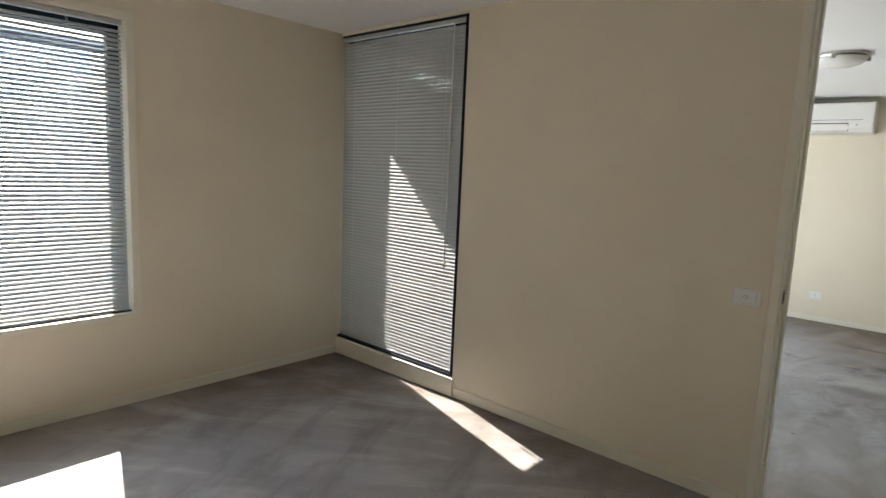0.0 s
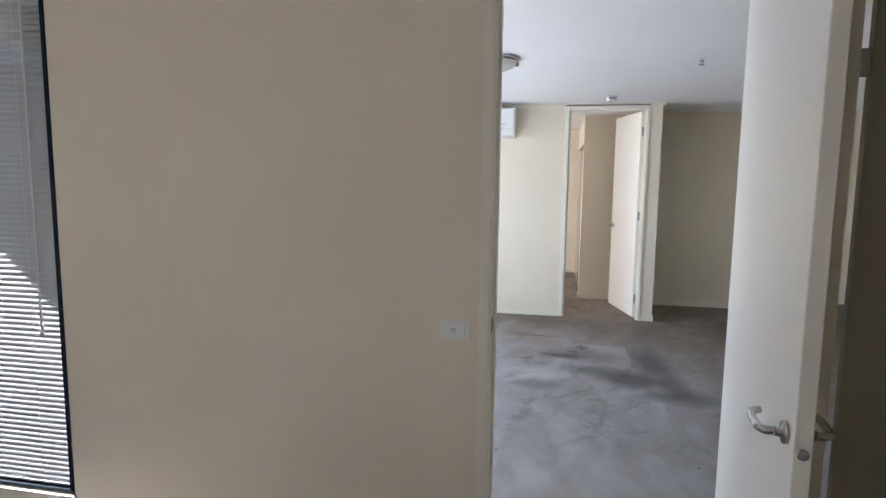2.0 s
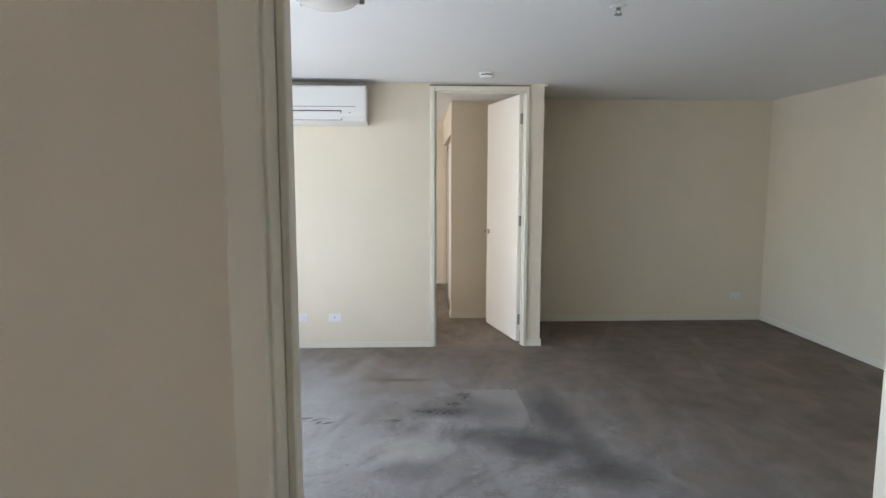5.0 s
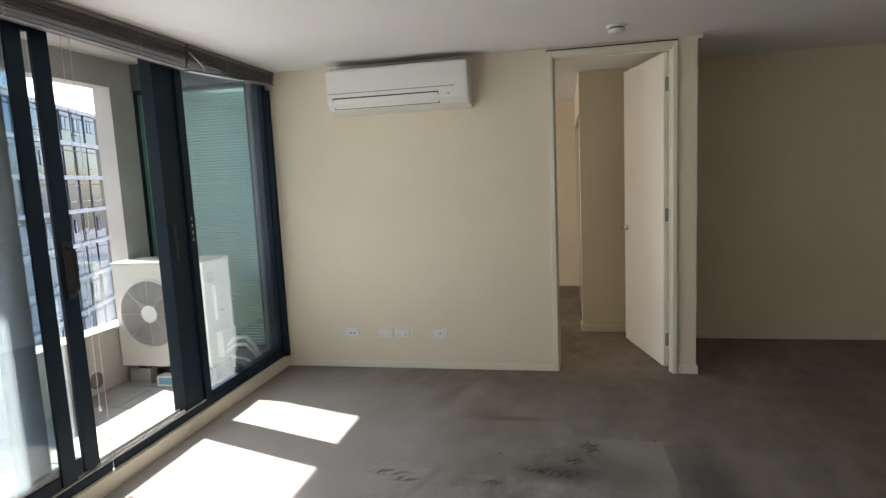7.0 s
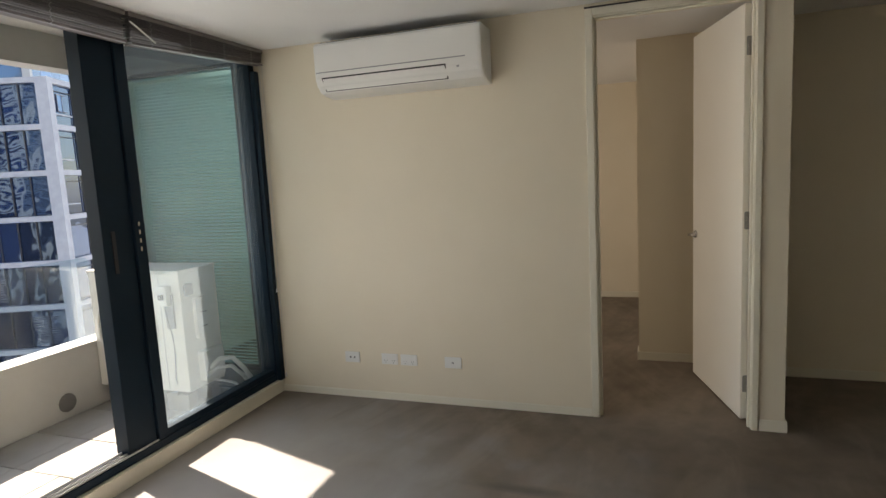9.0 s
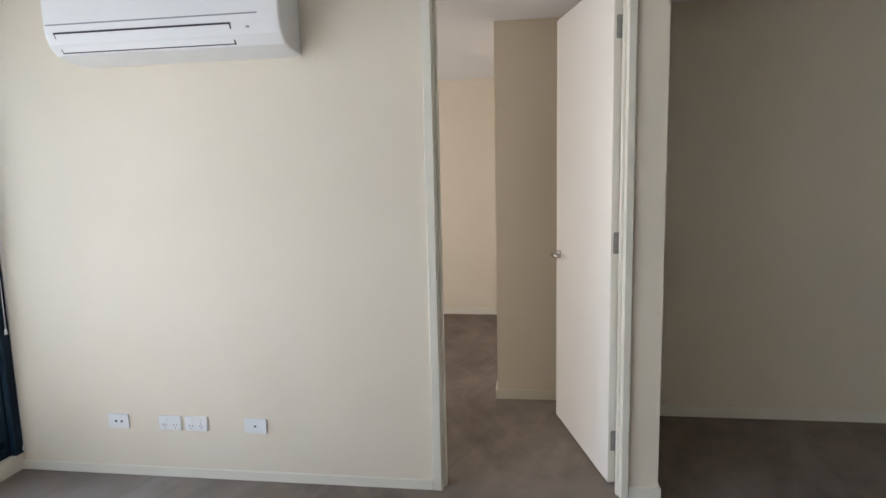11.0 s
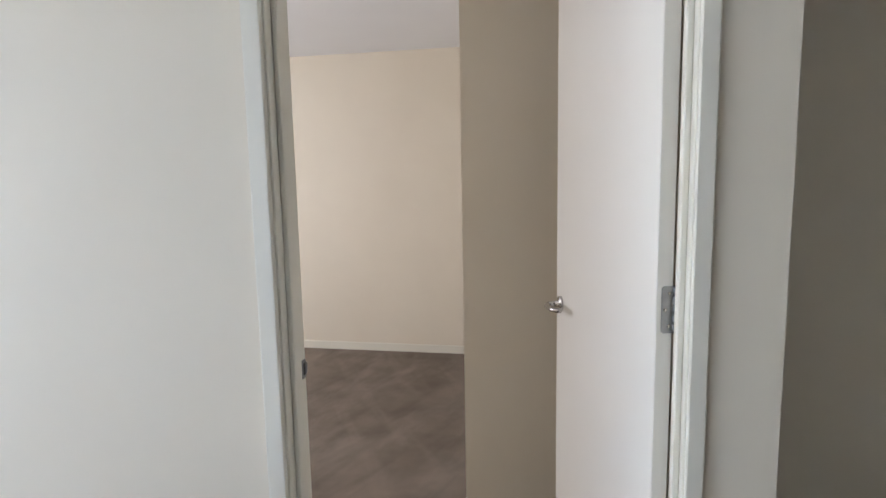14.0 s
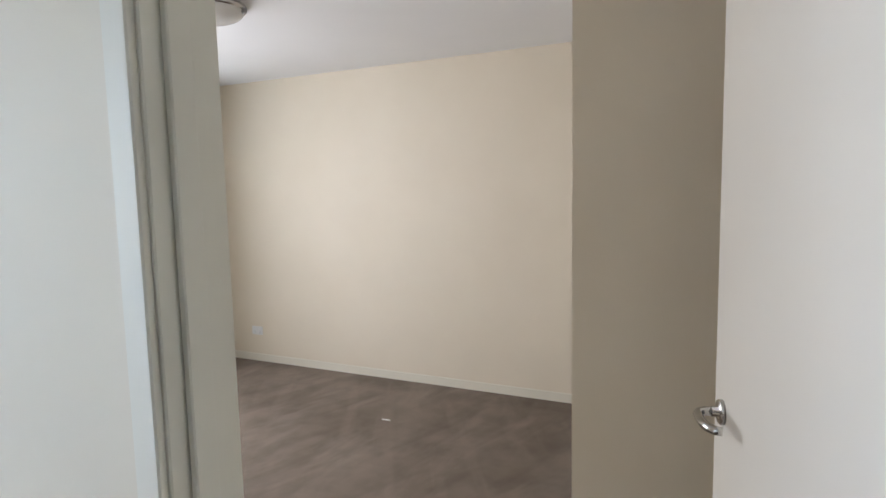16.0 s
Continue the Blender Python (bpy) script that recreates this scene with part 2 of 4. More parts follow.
def glass_material(name, tint, mirror=0.08, dust=0.0):
    """Thin architectural glass: clear with a weak mirror image and a film of dust."""
    m = bpy.data.materials.new(name)
    m.use_nodes = True
    nt = m.node_tree
    nt.nodes.clear()
    out = nt.nodes.new("ShaderNodeOutputMaterial")
    tr = nt.nodes.new("ShaderNodeBsdfTransparent")
    tr.inputs[0].default_value = (*tint, 1)
    gl = nt.nodes.new("ShaderNodeBsdfGlossy")
    gl.inputs["Roughness"].default_value = 0.01
    lw = nt.nodes.new("ShaderNodeLayerWeight")
    lw.inputs[0].default_value = 0.5
    pw = nt.nodes.new("ShaderNodeMath")
    pw.operation = 'POWER'
    pw.inputs[1].default_value = 5.0
    sc = nt.nodes.new("ShaderNodeMath")
    sc.operation = 'MULTIPLY_ADD'
    sc.inputs[1].default_value, sc.inputs[2].default_value = 1.0 - mirror, mirror
    sc.use_clamp = True
    nt.links.new(lw.outputs["Facing"], pw.inputs[0])
    mx = nt.nodes.new("ShaderNodeMixShader")
    nt.links.new(pw.outputs[0], sc.inputs[0])
    nt.links.new(sc.outputs[0], mx.inputs[0])
    nt.links.new(tr.outputs[0], mx.inputs[1])
    nt.links.new(gl.outputs[0], mx.inputs[2])
    last = mx
    if dust:
        tl = nt.nodes.new("ShaderNodeBsdfTranslucent")
        tl.inputs[0].default_value = (0.74, 0.86, 0.95, 1)
        last = nt.nodes.new("ShaderNodeMixShader")
        last.inputs[0].default_value = dust
        nt.links.new(mx.outputs[0], last.inputs[1])
        nt.links.new(tl.outputs[0], last.inputs[2])
    nt.links.new(last.outputs[0], out.inputs[0])
    return m


M_GLASS_DUSTY = glass_material("dusty_door_glass", (0.90, 0.96, 0.98), 0.05, 0.05)
M_GLASS = glass_material("clear_glass", (0.93, 0.97, 0.96), 0.05)
M_GLASS_TINT = glass_material("green_tinted_glass", (0.64, 0.86, 0.87), 0.025)
M_GLASS_BAL = glass_material("balustrade_glass", (0.86, 0.92, 0.94), 0.08)


# ---------------------------------------------------------------- mesh helpers
def boxes(*bs):
    """A bmesh of boxes, each (x0, x1, y0, y1, z0, z1)."""
    bm = bmesh.new()
    for x0, x1, y0, y1, z0, z1 in bs:
        add_box(bm, x0, x1, y0, y1, z0, z1)
    return bm


def add_box(bm, x0, x1, y0, y1, z0, z1, m=None):
    vs = [bm.verts.new((x, y, z)) for x in (x0, x1) for y in (y0, y1) for z in (z0, z1)]
    for f in ((0, 1, 3, 2), (4, 6, 7, 5), (0, 4, 5, 1), (2, 3, 7, 6), (0, 2, 6, 4), (1, 5, 7, 3)):
        bm.faces.new([vs[i] for i in f])
    if m is not None:
        bmesh.ops.transform(bm, matrix=m, verts=vs)
    return vs


def rounded(x0, x1, y0, y1, z0, z1, r=0.004, seg=2):
    """One box with bevelled edges."""
    bm = boxes((x0, x1, y0, y1, z0, z1))
    bmesh.ops.bevel(bm, geom=bm.edges[:], offset=r, segments=seg, profile=0.6, affect='EDGES')
    return bm


def add_tube(bm, pts, r, n=10, caps=True):
    """A round bar that follows pts."""
    pts = [Vector(p) for p in pts]
    rings = []
    for i, p in enumerate(pts):
        d = (pts[min(i + 1, len(pts) - 1)] - pts[max(i - 1, 0)]).normalized()
        q = d.to_track_quat('Z', 'Y')
        rr = r[i] if isinstance(r, (list, tuple)) else r
        rings.append([bm.verts.new(p + q @ Vector((rr * math.cos(2 * math.pi * k / n), rr * math.sin(2 * math.pi * k / n), 0))) for k in range(n)])
    for a, b in zip(rings, rings[1:]):
        for k in range(n):
            bm.faces.new((a[k], a[(k + 1) % n], b[(k + 1) % n], b[k])).smooth = True
    if caps:
        bm.faces.new(rings[0][::-1])
        bm.faces.new(rings[-1])
    return bm


def tube(pts, r, n=10):
    return add_tube(bmesh.new(), pts, r, n)


def lathe(profile, n=32, m=None):
    """A turned body about z from (radius, z) pairs."""
    bm = bmesh.new()
    rings = []
    for r, z in profile:
        if r < 1e-6:
            rings.append([bm.verts.new((0, 0, z))])
        else:
            rings.append([bm.verts.new((r * math.cos(2 * math.pi * k / n), r * math.sin(2 * math.pi * k / n), z)) for k in range(n)])
    for a, b in zip(rings, rings[1:]):
        for k in range(n):
            k2 = (k + 1) % n
            f = [a[k % len(a)], a[k2 % len(a)], b[k2 % len(b)], b[k % len(b)]]
            f = list(dict.fromkeys(f))
            if len(f) > 2:
                bm.faces.new(f).smooth = True
    if m is not None:
        bmesh.ops.transform(bm, matrix=m, verts=bm.verts[:])
    bmesh.ops.recalc_face_normals(bm, faces=bm.faces[:])
    return bm


def mesh_of(name, bm, mat):
    me = bpy.data.meshes.new(name)
    bmesh.ops.recalc_face_normals(bm, faces=bm.faces[:])
    bm.to_mesh(me)
    bm.free()
    me.materials.append(mat)
    return me


def thing(name, label, category, group="", at=(0, 0, 0), rz=0.0):
    """An empty at a thing's base, which parents its parts."""
    ob = new(name)
    ob.empty_display_size = 0.1
    ob.matrix_world = pose(*at, 0, 0, rz)
    return tagged(ob, label, category, group)


def part(name, bm, mat, parent, label="", at=(0, 0, 0)):
    ob = new(name, mesh_of(name, bm, mat))
    ob.parent = parent
    ob.location = at
    return tagged(ob, label)


def solid(name, bm, mat, label, category, kind="structure", group=""):
    ob = new(name, mesh_of(name, bm, mat))
    return tagged(ob, label, category, group, kind)


# ---------------------------------------------------------------- plan
W1 = 2.43        # bedroom face of the wall between bedroom and living room
W1B = 2.55       # its living-room face
W2 = 7.135       # living-room face of the wall with the air conditioner
W2B = 7.235      # its far face
XB = -3.65       # outer wall of both bedrooms, inner face
XG = -2.47       # sill face under the balcony glazing
XGO = -2.62      # outer face of the glazing line
RECESS = 8.10    # wall of the recess beyond the stub
XR = 3.50        # right-hand wall of the living room
HC = 2.43        # ceiling of the living room and second bedroom
HB = 2.49        # ceiling of the first bedroom
FAR = 10.59      # far wall of the second bedroom
D1L, D1R = -0.525, 0.328     # first doorway
D2L, D2R = -0.205, 0.615     # second doorway
DH = 2.355                   # height of doorways
WX, WY = 0.005, 8.295        # corner of the wardrobe block

# floor
solid("floor", boxes((XG, XR + 0.3, W1B - 0.06, RECESS + 0.2, -0.2, 0.0), (-3.95, 1.5, -2.3, W1B - 0.06, -0.2, 0.0), (-3.95, 0.9, RECESS + 0.2, FAR + 0.2, -0.2, 0.0), (-3.95, XG, W2B, RECESS + 0.2, -0.2, 0.0)),
      M_CARPET, "worn stained grey-brown cut-pile carpet", "carpet")

# ceilings
solid("ceiling_living", boxes((-2.62, XR + 0.2, W1B, RECESS + 0.2, HC, HC + 0.25)), M_CEIL, "flat white painted plaster ceiling", "ceiling")
solid("ceiling_bedroom", boxes((-3.9, 1.5, -2.3, W1B - 0.001, HB, HB + 0.19)), M_CEIL, "flat white painted plaster ceiling", "ceiling")
solid("ceiling_second_bedroom", boxes((-3.9, -2.62, W2B, FAR + 0.2, HC, HC + 0.25), (-2.62, 0.9, RECESS + 0.2, FAR + 0.2, HC, HC + 0.25)), M_CEIL, "flat white painted plaster ceiling", "ceiling")

# wall 1: narrow window, doorway
NWL, NWR, NWB, NWT = XB + 0.0, -2.40, 0.13, 2.47
solid("wall_bedroom_living", boxes((NWR, D1L - 0.03, W1, W1B, 0, HB), (D1R + 0.03, 0.632, W1, W1B, 0, HB), (0.632, 1.28, W1, W1B, 2.16, HB), (1.28, 1.5, W1, W1B, 0, HB), (D1L - 0.03, D1R + 0.03, W1, W1B, DH + 0.03, HB),
      (XB - 0.25, NWR, W1, W1B, 0, NWB), (XB - 0.25, NWR, W1, W1B, NWT, HB), (XB - 0.25, XB, W1, W1B, NWB, NWT), (1.5, XR + 0.2, W1B - 0.12, W1B, 0, HC + 0.1)), M_WALL, "cream painted plaster wall with a doorway", "wall")
# outer bedroom wall with window
W1Y0, W1Y1, W1Z0, W1Z1 = -1.40, 0.90, 0.57, 2.29
solid("wall_bedroom_outer", boxes((XB - 0.25, XB, -2.3, W1Y0, 0, HB), (XB - 0.25, XB, W1Y1, W1, 0, HB), (XB - 0.25, XB, W1Y0, W1Y1, 0, W1Z0), (XB - 0.25, XB, W1Y0, W1Y1, W1Z1, HB)),
      M_WALL, "cream painted outer wall with a window", "wall")
solid("wall_bedroom_south", boxes((XB, 1.5, -2.3, -2.1, 0, HB)), M_WALL, "cream painted plaster wall", "wall")
solid("wall_bedroom_east", boxes((1.3, 1.5, -2.1, W1, 0, HB)), M_WALL, "cream painted plaster wall", "wall")

# wall 2
solid("wall_aircon", boxes((-2.50, D2L - 0.03, W2, W2B, 0, HC), (D2L - 0.03, D2R + 0.03, W2, W2B, DH + 0.03, HC), (D2R + 0.03, 0.785, W2, W2B, 0, HC)),
      M_WALL, "cream painted plaster wall with a doorway", "wall")
solid("wall_stub_return", boxes((0.69, 0.785, W2B, RECESS, 0, HC)), M_WALL, "cream painted end of a partition wall", "wall")
solid("wall_recess", boxes((0.69, XR + 0.2, RECESS, RECESS + 0.12, 0, HC)), M_WALL, "cream painted plaster wall in shade", "wall")
solid("wall_living_east", boxes((XR, XR + 0.2, W1B, RECESS, 0, HC)), M_WALL, "cream painted plaster wall in shade", "wall")

# second bedroom shell
solid("wall_second_bedroom_far", boxes((XB - 0.25, 0.9, FAR, FAR + 0.2, 0, HC)), M_WALL, "cream painted plaster wall", "wall")
solid("wall_second_bedroom_outer", boxes((XB - 0.25, XB, W2B, 8.5, 0, HC), (XB - 0.25, XB, 10.1, FAR, 0, HC), (XB - 0.25, XB, 8.5, 10.1, 0, 0.57), (XB - 0.25, XB, 8.5, 10.1, 2.29, HC)),
      M_WALL, "cream painted outer wall with a window", "wall")
solid("wall_wardrobe", boxes((WX, 0.69, WY, WY + 0.10, 0, HC), (WX, WX + 0.1, WY + 0.10, WY + 0.16, 0, HC), (WX, WX + 0.1, WY + 0.16, FAR - 0.1, 2.08, HC), (WX, WX + 0.1, FAR - 0.1, FAR, 0, HC), (0.69, 0.9, RECESS + 0.12, FAR, 0, HC)),
      M_WALL, "cream painted wall of a built-in wardrobe", "wall")

# balcony shell
BF = -0.02
BX, BO, CY, BZ = -3.73, -3.89, 6.88, 2.38
solid("balcony_slab", boxes((BO, XGO - 0.02, W1B, W2B, -0.30, BF - 0.02)), M_RENDER, "grey concrete balcony slab", "balcony floor")
solid("balcony_parapet", boxes((BO, BX, W1B, CY, BF - 0.02, 0.43), (BO - 0.01, BX + 0.012, W1B, CY, 0.43, 0.458)), M_RENDER, "low rendered concrete balcony parapet with a capping", "parapet")
solid("balcony_beam", boxes((BO, BX, W1B, W2B, BZ, 2.85)), M_RENDER, "rendered concrete beam over the balcony opening", "beam")
solid("balcony_column", boxes((BO, BX, CY, W2B, BF - 0.02, BZ)), M_RENDER, "rendered concrete column at the balcony edge", "column")
solid("balcony_column_south", boxes((BO, BX, W1B, 2.65, 0.4581, BZ)), M_RENDER, "rendered concrete column at the balcony edge", "column")
solid("balcony_ceiling", boxes((BX, XGO - 0.001, W1B, W2B, 2.60, 2.85)), M_RENDER, "painted concrete balcony soffit", "ceiling")
solid("glazing_sill", boxes((-2.64, XG, W1B, W2, -0.02, 0.088)), M_TRIM, "cream painted upstand under the glazing", "sill")
solid("wall_over_glazing", boxes((XGO, -2.50, W1B, W2, 2.415, HC + 0.4)), M_WALL, "cream painted strip over the glazing", "wall")
solid("wall_balcony_end", boxes((-2.665, -2.50, W2, W2B, 0, HC), (XB - 0.25, -2.665, W2, W2B, 2.385, 2.85), (XB - 0.25, -2.665, W2, W2B, -0.02, 0.13)), M_GREYWALL, "blue-grey cladding beside the second bedroom window", "wall")


# ---------------------------------------------------------------- skirtings
def skirting(name, x0, x1, y0, y1, h=0.066):
    bm = boxes((x0, x1, y0, y1, 0, h))
    top = [e for e in bm.edges if all(v.co.z > h - 1e-4 for v in e.verts)]
    bmesh.ops.bevel(bm, geom=top, offset=0.004, segments=2, affect='EDGES')
    return solid(name, bm, M_TRIM, "cream painted timber skirting board", "skirting")


SK = 0.012
skirting("baseboard_1", NWR + 0.02, D1L - 0.085, W1 - SK, W1)
skirting("baseboard_2", XB, XB + SK, -2.1, W1 - 0.001)
skirting("baseboard_3", D1R + 0.085, 1.3, W1 - SK, W1)
skirting("baseboard_4", XG, D2L - 0.052, W2 - SK, W2, 0.05)
skirting("baseboard_5", D2R + 0.04, 0.785 + SK, W2 - SK, W2)
skirting("baseboard_6", 0.785, 0.785 + SK, W2 + 0.0005, RECESS - SK - 0.001)
skirting("baseboard_7", 0.785, XR, RECESS - SK, RECESS)
skirting("baseboard_8", XR - SK, XR, W1B, RECESS - SK - 0.001)
skirting("baseboard_9", XB, WX, FAR - SK, FAR)
skirting("baseboard_10", WX - SK, 0.62, WY - SK, WY)
skirting("baseboard_11", WX - SK, WX, WY + 0.0005, WY + 0.16)
skirting("baseboard_12", XB, XB + SK, W2B, FAR - SK - 0.001)


# ---------------------------------------------------------------- doors
def door_frame(name, xl, xr, y0, y1, stop_y, right=0.048):
    """Jamb lining, stops and architraves of a doorway in a wall from y0 to y1."""
    fr = thing(name, "white gloss painted timber door frame with moulded architraves", "door frame")
    fr["kind"] = "structure"
    for nm, bs in (("jamb_lining", (xl - 0.03, xl, y0 - 0.004, y1 + 0.004, 0, DH)), ("jamb_lining", (xr, xr + 0.03, y0 - 0.004, y1 + 0.004, 0, DH)),
                   ("head_lining", (xl - 0.03, xr + 0.03, y0 - 0.004, y1 + 0.004, DH, DH + 0.03))):
        part(nm, rounded(*bs, 0.002, 1), M_TRIM, fr)
    for bs in ((xl, xl + 0.012, stop_y, stop_y + 0.035, 0, DH - 0.012), (xr - 0.012, xr, stop_y, stop_y + 0.035, 0, DH - 0.012), (xl, xr, stop_y, stop_y + 0.035, DH - 0.012, DH)):
        part("door_stop", rounded(*bs, 0.002, 1), M_TRIM, fr)
    for side, ya, yb in ((-1, y0 - 0.016, y0), (1, y1, y1 + 0.016)):
        for bs in ((xl - 0.048, xl - 0.006, ya, yb, 0, DH + 0.048), (xr + 0.004, xr + right, ya, yb, 0, DH + 0.048), (xl - 0.006, xr + 0.004, ya, yb, DH + 0.006, DH + 0.048)):
            bm = boxes(bs)
            yf = ya if side < 0 else yb
            front = [e for e in bm.edges if all(abs(v.co.y - yf) < 1e-5 for v in e.verts)]
            bmesh.ops.bevel(bm, geom=front, offset=0.006, segments=3, profile=0.7, affect='EDGES')
            part("architrave", bm, M_TRIM, fr)
    # dark strip that paints the shade line above the head architrave
    part("shade_strip", boxes((xl - 0.049, xr + right + 0.001, y0 - 0.0165, y0, DH + 0.0485, DH + 0.056)), M_SLOT, fr, "dark strip for the shade line over the architrave")
    return fr


def lever_handle(parent, x, z, out, run):
    """Rose and curved return lever on a leaf's face; out: side in local y, run: way along the leaf."""
    m = Matrix.Translation((x, 0, z)) @ pose(0, 0, 0, -90 if out > 0 else 90)
    rose = part("rose", lathe([(0, 0), (0.026, 0), (0.026, 0.006), (0.024, 0.009), (0.011, 0.010), (0.0105, 0.022), (0, 0.022)], 28,
                              Matrix.Translation((0, 0.0 if out < 0 else LEAF_T, 0)) @ m), M_CHROME, parent, "round brushed chrome rose")
    y = (LEAF_T if out > 0 else 0)
    pts = [(x, y + out * 0.012, z), (x, y + out * 0.036, z), (x + run * 0.006, y + out * 0.047, z), (x + run * 0.018, y + out * 0.053, z), (x + run * 0.05, y + out * 0.055, z + 0.001),
           (x + run * 0.085, y + out * 0.054, z + 0.003), (x + run * 0.103, y + out * 0.048, z + 0.004), (x + run * 0.111, y + out * 0.040, z + 0.004), (x + run * 0.115, y + out * 0.030, z + 0.004)]
    part("lever", tube(pts, [0.0095] * 4 + [0.0092] * 3 + [0.009, 0.0085], 12), M_CHROME, parent, "curved brushed chrome lever")
    return rose


LEAF_T = 0.036


def door_leaf(name, label, hinge, angle, mirrored, width=0.821):
    """A flush leaf from its hinge along local +x; its room face lies at local y = 0 or LEAF_T."""
    d = thing(name, label, "door", "flush internal doors", (hinge[0], hinge[1], 0), angle)
    leaf = part("leaf", rounded(0.001, width - 0.003, 0, LEAF_T, 0.012, 2.35, 0.002, 1), M_DOOR, d)
    for out in (-1, 1):
        lever_handle(d, width - 0.063, 1.022, out, -1)
    part("latch_plate", lathe([(0, 0), (0.0125, 0), (0.0122, 0.0012), (0, 0.0014)], 20, Matrix.Translation((width - 0.0028, LEAF_T / 2, 1.0)) @ pose(0, 0, 0, 0, 90, 0)), M_CHROME, d, "round chrome latch plate")
    bm = lathe([(0, 0), (0.009, 0), (0.009, 0.003), (0.004, 0.010), (0, 0.010)], 16, Matrix.Translation((width - 0.0025, LEAF_T / 2, 1.0)) @ pose(0, 0, 0, 0, 90, 0))
    part("latch_bolt", bm, M_STEEL, d, "bevelled steel latch bolt")
    ky = LEAF_T + 0.004 if mirrored else -0.004
    for z in (0.225, 1.178, 2.128):
        bm = boxes((-0.0012, 0.0012, 0.011, LEAF_T, z - 0.05, z + 0.05) if mirrored else (-0.0012, 0.0012, 0.0, 0.025, z - 0.05, z + 0.05))
        far_y = 0.011 if mirrored else 0.025
        cor = [e for e in bm.edges if all(abs(v.co.y - far_y) < 1e-5 for v in e.verts) and abs(e.verts[0].co.x - e.verts[1].co.x) > 0.001]
        bmesh.ops.bevel(bm, geom=cor, offset=0.007, segments=4, profile=0.5, affect='EDGES')
        hinge_part = part("hinge", bm, M_STEEL, d, "zinc-plated steel butt hinge")
        for k in range(5):
            part("knuckle", tube([(0.0, ky, z - 0.05 + k * 0.0202), (0.0, ky, z - 0.05 + k * 0.0202 + 0.0192)], 0.0058, 12), M_STEEL, hinge_part)
        for dz in (-0.035, 0.0, 0.035):
            sx = 0.009 if dz else 0.017
            sx = LEAF_T - sx if mirrored else sx
            part("screw", lathe([(0, 0.0), (0.004, 0.0), (0.0035, 0.0006), (0, 0.0007)], 10, Matrix.Translation((-0.0013, sx, z + dz)) @ pose(0, 0, 0, 0, -90, 0)), M_CHROME, hinge_part)
    return d


door_frame("door_1_frame", D1L, D1R, W1, W1B, W1 + 0.042)
door_frame("door_2_frame", D2L, D2R, W2, W2B, W2B - 0.042 - 0.035, 0.037)
# leaf 1 swings into the bedroom; leaf 2 into the second bedroom
door_leaf("door_1", "white flush door open into the bedroom, chrome lever", (0.2925, W1 - 0.0015), 264.3, True, 0.850)
door_leaf("door_2", "white flush door ajar into the second bedroom, chrome lever", (0.612, 7.254), 104.2, False)


# assumed cupboard door beside the bedroom door, standing a finger's width off its frame; its taupe holds the corner's
# shade
cup = thing("cupboard_door", "plain flush cupboard door, assumed, taupe for the shade on it, with a bright gap at its hinges", "door", at=(0.632, W1, 0))
part("leaf", rounded(0.034, 0.646, 0.001, 0.036, 0.012, 2.15, 0.002, 1), M_CUPBOARD_SHADE, cup)
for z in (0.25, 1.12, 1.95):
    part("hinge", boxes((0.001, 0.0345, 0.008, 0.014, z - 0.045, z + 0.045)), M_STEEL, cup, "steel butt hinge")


def strike(name, x, y, z, face, k=1.0):
    s = thing(name, "small chrome strike plate with a dark latch hole", "strike plate", "strike plates", (x, y, z))
    part("plate", rounded(0, 0.002 * face, -0.014 * k, 0.014 * k, -0.032 * k, 0.032 * k, 0.0006, 1) if face > 0 else rounded(-0.002, 0, -0.014, 0.014, -0.032, 0.032, 0.0006, 1), M_STEEL, s)
    part("lip", boxes((0.0005, 0.003, 0.014 * k, 0.014 * k + 0.006, -0.020 * k, 0.020 * k)), M_STEEL, s)
    part("latch_hole", boxes((0.0021, 0.0026, -0.007 * k, 0.007 * k, -0.020 * k, 0.020 * k)), M_SLOT, s, "dark latch hole")
    return s


strike("strike_plate", D1L, W1 + 0.012, 1.022, 1)
strike("strike_plate", D2L, W2B - 0.008, 1.022, 1, 0.7)


# ---------------------------------------------------------------- venetian blinds and windows
def slat_mesh(length, width=0.0275, tilt=0.0, crown=0.0025, thick=0.0005):
    """A crowned slat along local x, turned by tilt degrees about x (inner edge, -y, goes down)."""
    bm = bmesh.new()
    t = radians(tilt)
    prof = []
    for k in range(5):
        u = k / 4 - 0.5
        prof.append((u * width, crown * (1 - 4 * u * u)))
    top = [(y * math.cos(t) - z * math.sin(t), y * math.sin(t) + z * math.cos(t)) for y, z in prof]
    bot = [(y * math.cos(t) - (z - thick) * math.sin(t), y * math.sin(t) + (z - thick) * math.cos(t)) for y, z in prof]
    loop = top + bot[::-1]
    a = [bm.verts.new((0, y, z)) for y, z in loop]
    b = [bm.verts.new((length, y, z)) for y, z in loop]
    n = len(loop)
    for k in range(n):
        bm.faces.new((a[k], a[(k + 1) % n], b[(k + 1) % n], b[k]))
    bm.faces.new(a[::-1])
    bm.faces.new(b)
    return bm


